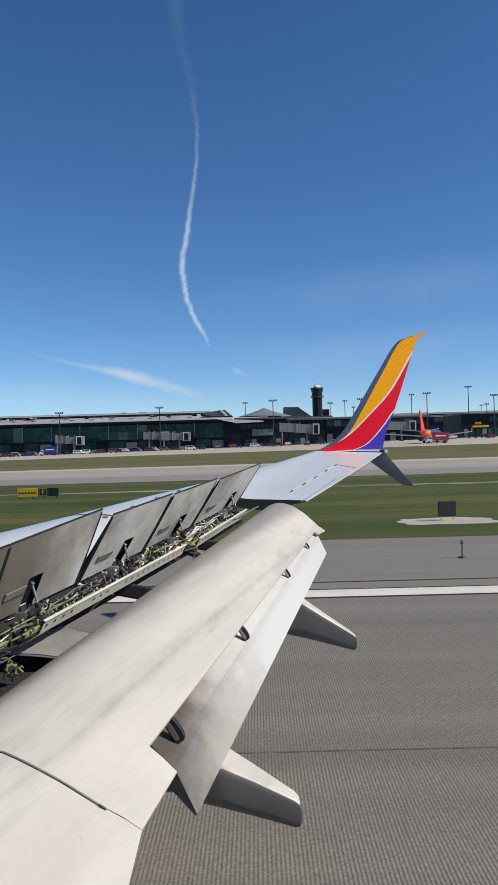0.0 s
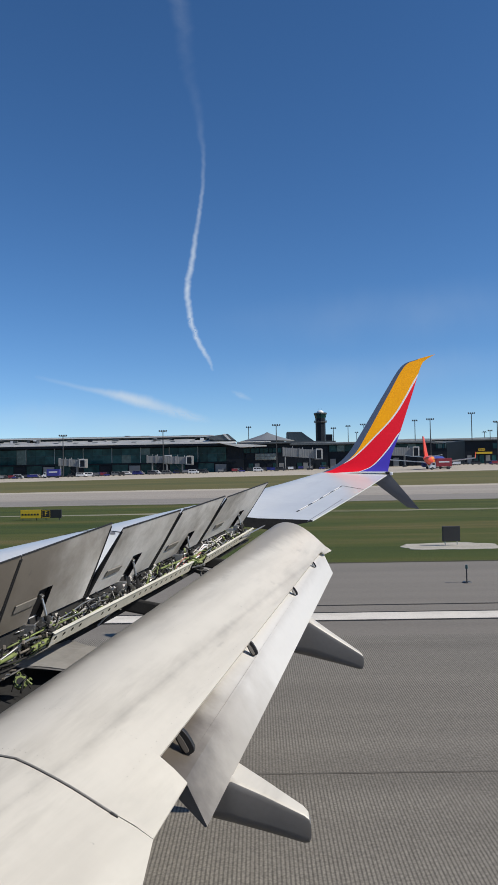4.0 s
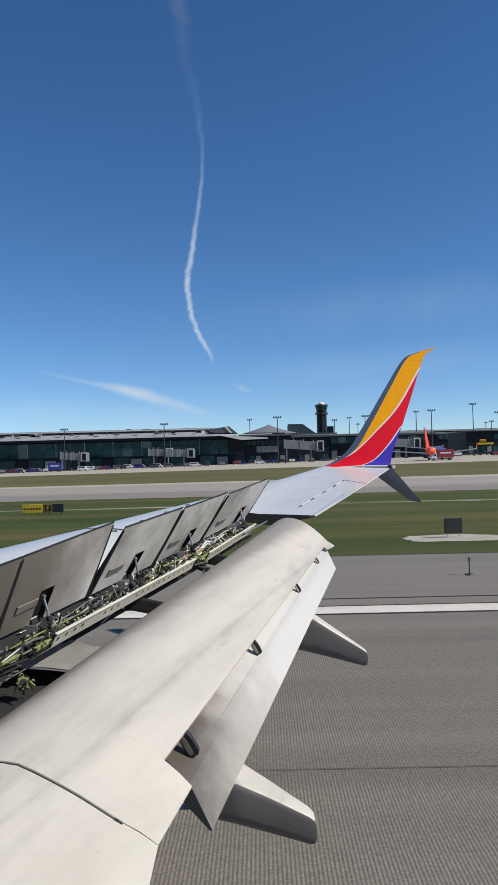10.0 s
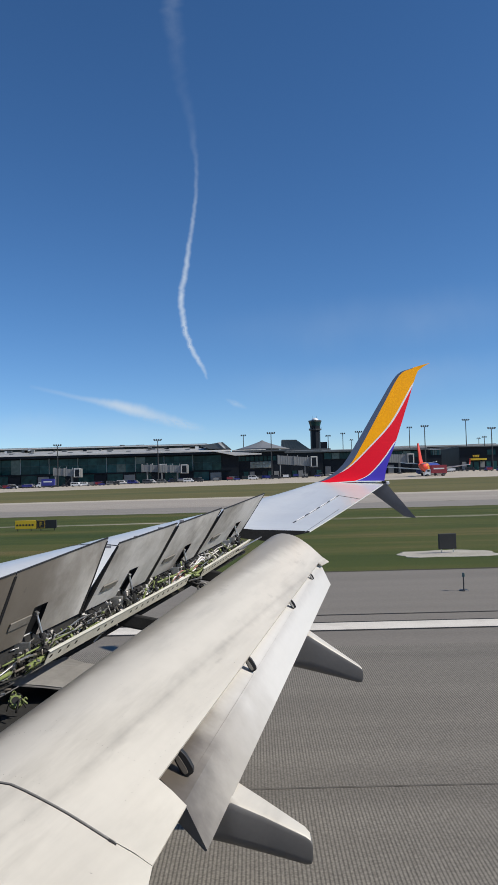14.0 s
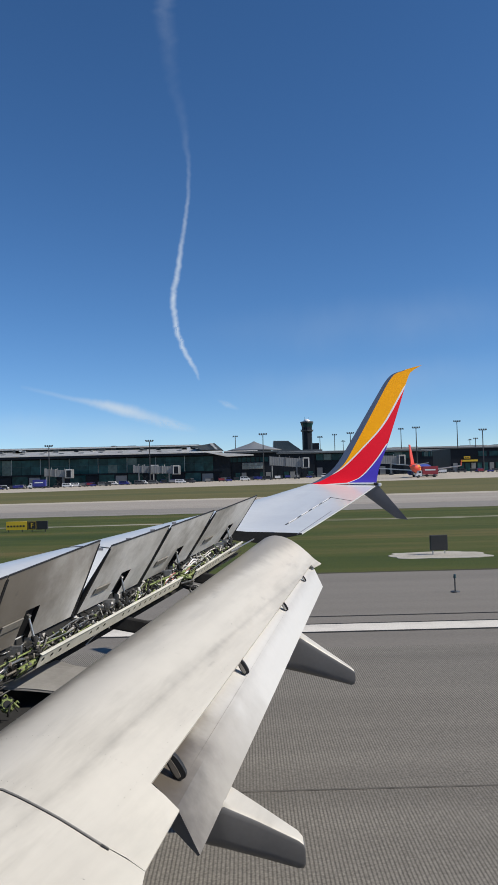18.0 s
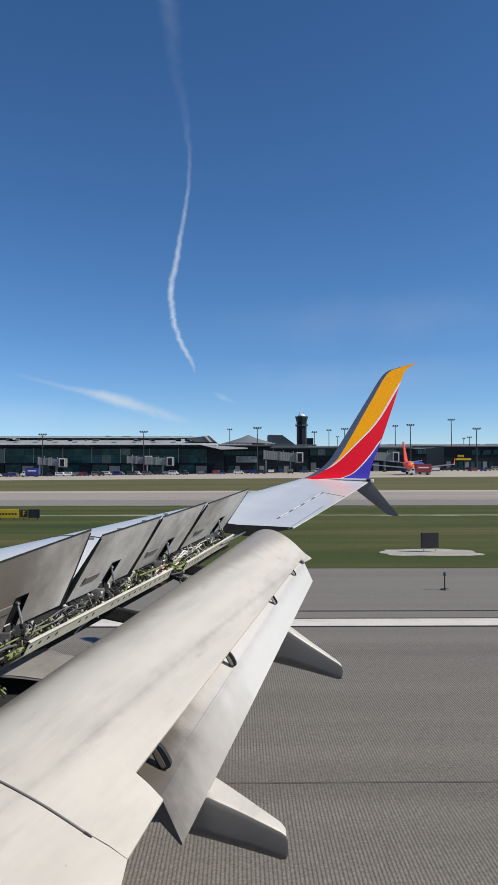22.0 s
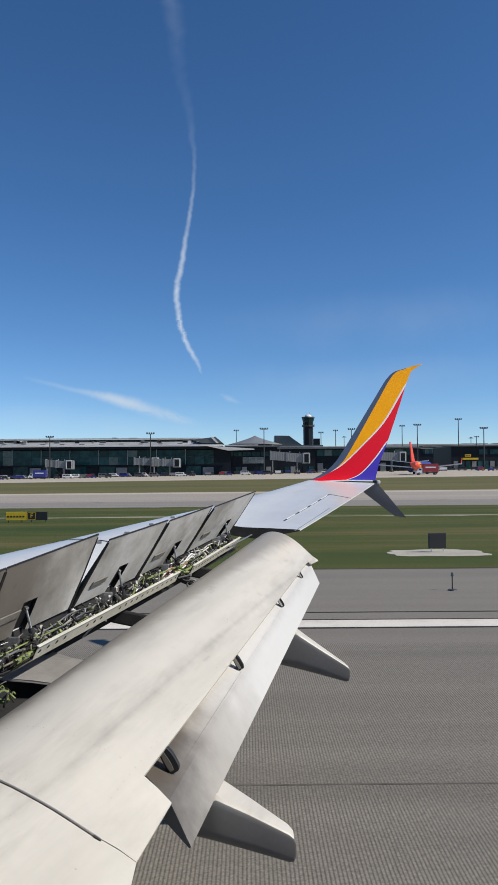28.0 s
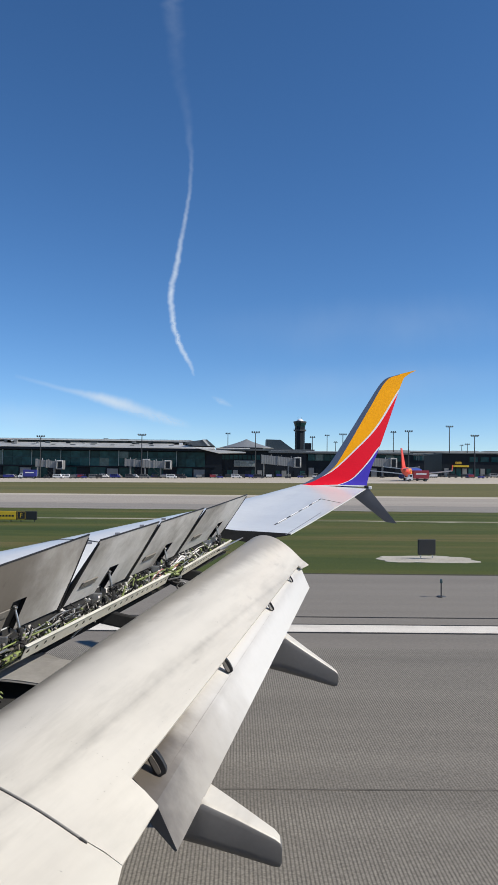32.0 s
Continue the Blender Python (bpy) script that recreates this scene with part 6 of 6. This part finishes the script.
def airliner(x, y, head):
    """A parked narrow-body airliner; nose along head (degrees from +x)."""
    g = gz(y, x) + 0.02
    t = empty("parked_airliner", (0, 0, 0), "parked blue airliner with a red and orange tail", "airplane", "parked airliners")

    def skin_part(name, verts, faces, mat, parent=t, label="", smooth=True):
        ob = mesh_part(name, verts, faces, mat, parent, label)
        if smooth:
            sharp_smooth(ob, 40)
        return ob
    rows = []
    for a, r, dz in ((-16.5, 0.15, 1.0), (-15.0, 0.6, 0.85), (-12, 1.2, 0.5), (-10, 1.52, 0.28), (-8, 1.75, 0.1), (-6.5, 1.84, 0.03), (-5, 1.88, 0), (9, 1.88, 0), (12, 1.75, -0.05), (14, 1.35, -0.2), (15.6, 0.75, -0.35), (16.4, 0.15, -0.45)):
        rows.append([(a, r * math.cos(2 * math.pi * i / 20), 3.4 + dz + r * math.sin(2 * math.pi * i / 20)) for i in range(20)])
    v, f = loft(rows)
    fus = skin_part("fuselage", v, f, M_CARBLUE, label="blue painted fuselage")
    fus.data.materials.append(M_TAILRED)
    fus.data.materials.append(M_TAILORANGE)
    for pl in fus.data.polygons:
        xm = pl.center.x + 0.5 * (pl.center.z - 3.4)
        pl.material_index = 1 if xm < -9 else 2 if xm < -6 else 0
    for k in range(26):
        xx = -9.5 + k * 0.82
        for s in (-1, 1):
            bm = bmesh.new()
            box(bm, (xx, s * 1.83, 3.85), (0.28, 0.08, 0.38), None, 0.05)
            part("cabin_window", bm, M_BLACKCLAD, fus)

    def fin(name, pts, th, mat, label=""):
        vv = []
        for q in pts:
            vv.append(q)
        n = len(pts)
        up = Vector((0, th, 0)) if "fin" in name else Vector((0, 0, th))
        vv = [Vector(q) + up for q in pts] + [Vector(q) - up for q in pts]
        ff = [tuple(range(n)), tuple(range(2 * n - 1, n - 1, -1))] + [(i, (i + 1) % n, n + (i + 1) % n, n + i) for i in range(n)]
        return skin_part(name, vv, ff, mat, label=label, smooth=False)
    fin("tail_fin", [(-10.2, 0, 5.2), (-15.6, 0, 12.5), (-17.2, 0, 12.5), (-15.2, 0, 5.0)], 0.16, M_TAILRED, "orange red tail fin")
    for s in (-1, 1):
        fin("wing", [(3.2, s * 1.6, 2.5), (-4.6, s * 17, 4.0), (-5.9, s * 17, 4.0), (-3.2, s * 5.5, 2.9), (-3.6, s * 1.6, 2.5)], 0.18, M_WING)
        fin("tailplane", [(-12.2, s * 0.6, 4.6), (-16.0, s * 7, 5.3), (-17.2, s * 7, 5.3), (-15.6, s * 0.6, 4.6)], 0.10, M_WING)
        fin("winglet_fin", [(-4.6, s * 17, 4.0), (-6.3, s * 17.4, 6.3), (-6.8, s * 17.4, 6.3), (-5.9, s * 17, 4.0)], 0.05, M_TAILRED, "red upswept winglet")
        rr = []
        for a, r in ((4.6, 0.85), (4.2, 1.0), (2.6, 1.05), (1.0, 0.8)):
            rr.append([(a, s * 4.9 + r * math.cos(2 * math.pi * i / 16), 1.75 + r * math.sin(2 * math.pi * i / 16)) for i in range(16)])
        v, f = loft(rr)
        skin_part("engine", v, f, M_CARBLUE)
        bm = bmesh.new()
        tube(bm, (-1.2, s * 2.6, 0.5), (-1.0, s * 2.4, 2.4), 0.14, n=8)
        part("gear_leg", bm, M_STEEL, t)
        bm = bmesh.new()
        tube(bm, (-1.2, s * 2.6 - 0.35, 0.52), (-1.2, s * 2.6 + 0.35, 0.52), 0.52, n=14)
        part("wheel", bm, M_TYRE, t)
    bm = bmesh.new()
    tube(bm, (12.2, 0, 0.4), (12.2, 0, 2.2), 0.10, n=8)
    part("gear_leg", bm, M_STEEL, t)
    bm = bmesh.new()
    tube(bm, (12.2, -0.25, 0.36), (12.2, 0.25, 0.36), 0.36, n=12)
    part("wheel", bm, M_TYRE, t)
    t.matrix_basis = pose(x, y, g, 0, 0, head)


M_TAILORANGE = material("tail_orange", (0.80, 0.26, 0.01), 0.35, 0, 0.05, 0.5, 5)
M_TAILRED = material("tail_orange_red", (0.72, 0.06, 0.03), 0.35, 0, 0.05, 0.5, 5)
airliner(70.5, 300.0, 63)
box_truck(wx(743, 284), 284, M_CARRED, "box truck with white cab and red cargo box beside an airliner")


# darker ramp clutter close to the walls
ramp_rng = random.Random(21)
for k in range(60):
    px = ramp_rng.uniform(-60, 560) if k < 46 else ramp_rng.uniform(745, 900)
    y = ramp_rng.uniform(370, 396)
    m, c = ((M_CARDARK, "dark"), (M_CARGREY, "grey"), (M_CARDARK, "dark"), (M_CARBLUE, "blue"), (M_CARWHITE, "white"))[k % 5]
    if k % 4 == 0:
        van(wx(px), y, m, "%s van parked close to the concourse" % c)
    elif k % 4 == 1:
        tug(wx(px), y, m, "%s tow tractor parked close to the concourse" % c)
    else:
        baggage_cart(wx(px), y, m, "%s curtained baggage cart close to the concourse" % c)


# ---- airfield signs ----
def text_part(name, body, size, m, mat, parent):
    cu = bpy.data.curves.new(name, "FONT")
    cu.body, cu.size, cu.extrude, cu.align_x, cu.align_y = body, size, 0.004, "CENTER", "CENTER"
    tmp = bpy.data.objects.new(name, cu)
    scene.collection.objects.link(tmp)
    me = bpy.data.meshes.new_from_object(tmp.evaluated_get(bpy.context.evaluated_depsgraph_get()))
    bpy.data.objects.remove(tmp)
    me.transform(m)
    me.materials.append(mat)
    ob = new(name, me)
    ob.parent = parent
    ob.matrix_parent_inverse = Matrix.Translation(-parent.location)
    return ob


def taxi_sign(x, y):
    g = gz(y, x)
    t = empty("taxiway_sign", (x, y, g), "low taxiway sign with yellow and black panels", "airfield sign")
    z0, z1 = g + 0.18, g + 0.86
    for a, b, m, nm in ((-1.68, 0.0, M_SIGNY, "yellow_panel"), (0.02, 0.82, M_SIGNB, "letter_panel"), (0.84, 1.68, M_SIGNB, "black_panel")):
        block(nm, x + a, x + b, y - 0.09, y + 0.09, z0, z1, m, t, bevel=0.015)
    for i in range(6):
        block("writing_bar", x - 1.58 + i * 0.25, x - 1.42 + i * 0.25, y - 0.10, y - 0.085, g + 0.42, g + 0.56, M_SIGNB, t, bevel=0.002)
    for a, b, c, d in ((0.08, 0.76, 0.80, 0.83), (0.08, 0.76, 0.21, 0.24), (0.08, 0.11, 0.21, 0.83), (0.73, 0.76, 0.21, 0.83)):
        block("border", x + a, x + b, y - 0.10, y - 0.085, g + c, g + d, M_SIGNY, t, bevel=0.002)
    text_part("letter", "F", 0.55, Matrix.Translation((x + 0.42, y - 0.096, g + 0.52)) @ pose(0, 0, 0, 90, 0, 0), M_SIGNY, t)
    for a in (-1.5, -0.4, 0.4, 1.5):
        bm = bmesh.new()
        tube(bm, (x + a, y, g), (x + a, y, g + 0.2), 0.035, n=8)
        part("leg", bm, M_POLE, t)


taxi_sign(-17.9, 61.0)


def board(x, y):
    t = empty("marker_board", (x, y, 0.05), "square black marker board on two short legs", "airfield sign")
    bm = bmesh.new()
    box(bm, (x, y, 0.58), (0.88, 0.14, 0.74), pose(0, 0, 0, 0, 0, 8), 0.02)
    part("panel", bm, M_SIGNB, t)
    for a in (-0.3, 0.3):
        bm = bmesh.new()
        tube(bm, (x + a, y + a * 0.14, 0.05), (x + a, y + a * 0.14, 0.25), 0.03, n=8)
        part("leg", bm, M_STEEL, t)
    bm = bmesh.new()
    ring = []
    for i in range(40):
        a = 2 * math.pi * i / 40
        r = 1 + 0.22 * noise.noise((math.cos(a) * 2.5, math.sin(a) * 2.5, 5))
        ring.append((x + 2.3 * r * math.copysign(abs(math.cos(a)) ** 0.7, math.cos(a)), y - 0.2 + 1.5 * r * math.copysign(abs(math.sin(a)) ** 0.7, math.sin(a))))
    top = [bm.verts.new((a, b, 0.018)) for a, b in ring]
    bot = [bm.verts.new((a * 1.0, b, -0.02)) for a, b in ring]
    bm.faces.new(top)
    for i in range(40):
        bm.faces.new((bot[i], bot[(i + 1) % 40], top[(i + 1) % 40], top[i]))
    pad = part("sign_pad", bm, M_PAD)
    tagged(pad, "pale worn concrete pad in the grass", "concrete pad", kind="structure")


board(9.3, 36.4)


def edge_marker(x, y):
    t = empty("edge_light", (x, y, 0.02), "thin edge light on a stake on the shoulder", "runway light")
    bm = bmesh.new()
    tube(bm, (x, y, 0.016), (x, y, 0.05), 0.16, 0.14, n=14)
    part("base", bm, M_POLE, t)
    bm = bmesh.new()
    tube(bm, (x, y, 0.05), (x, y, 0.48), 0.022, n=8)
    part("stake", bm, M_POLE, t)
    bm = bmesh.new()
    tube(bm, (x, y, 0.48), (x, y, 0.60), 0.05, 0.035, n=10)
    part("lens", bm, M_GLASS2, t)


edge_marker(6.8, 24.7)


# ---- the fuselage wall behind the eye ----
def fuselage():
    t = empty("airliner_fuselage", (0, -2.15, 1.4), "smooth white airliner fuselage side beside the wing", "aircraft fuselage", kind="structure")
    rows = []
    for k in range(41):
        x = lerp(-14, 14, k / 40)
        rows.append([(x, -2.15 + 1.88 * math.cos(2 * math.pi * i / 48), 3.3 + 1.95 * math.sin(2 * math.pi * i / 48)) for i in range(48)])
    v, f = loft(rows)
    sharp_smooth(mesh_part("shell", v, f, M_WHITE, t, "white painted shell"))


fuselage()
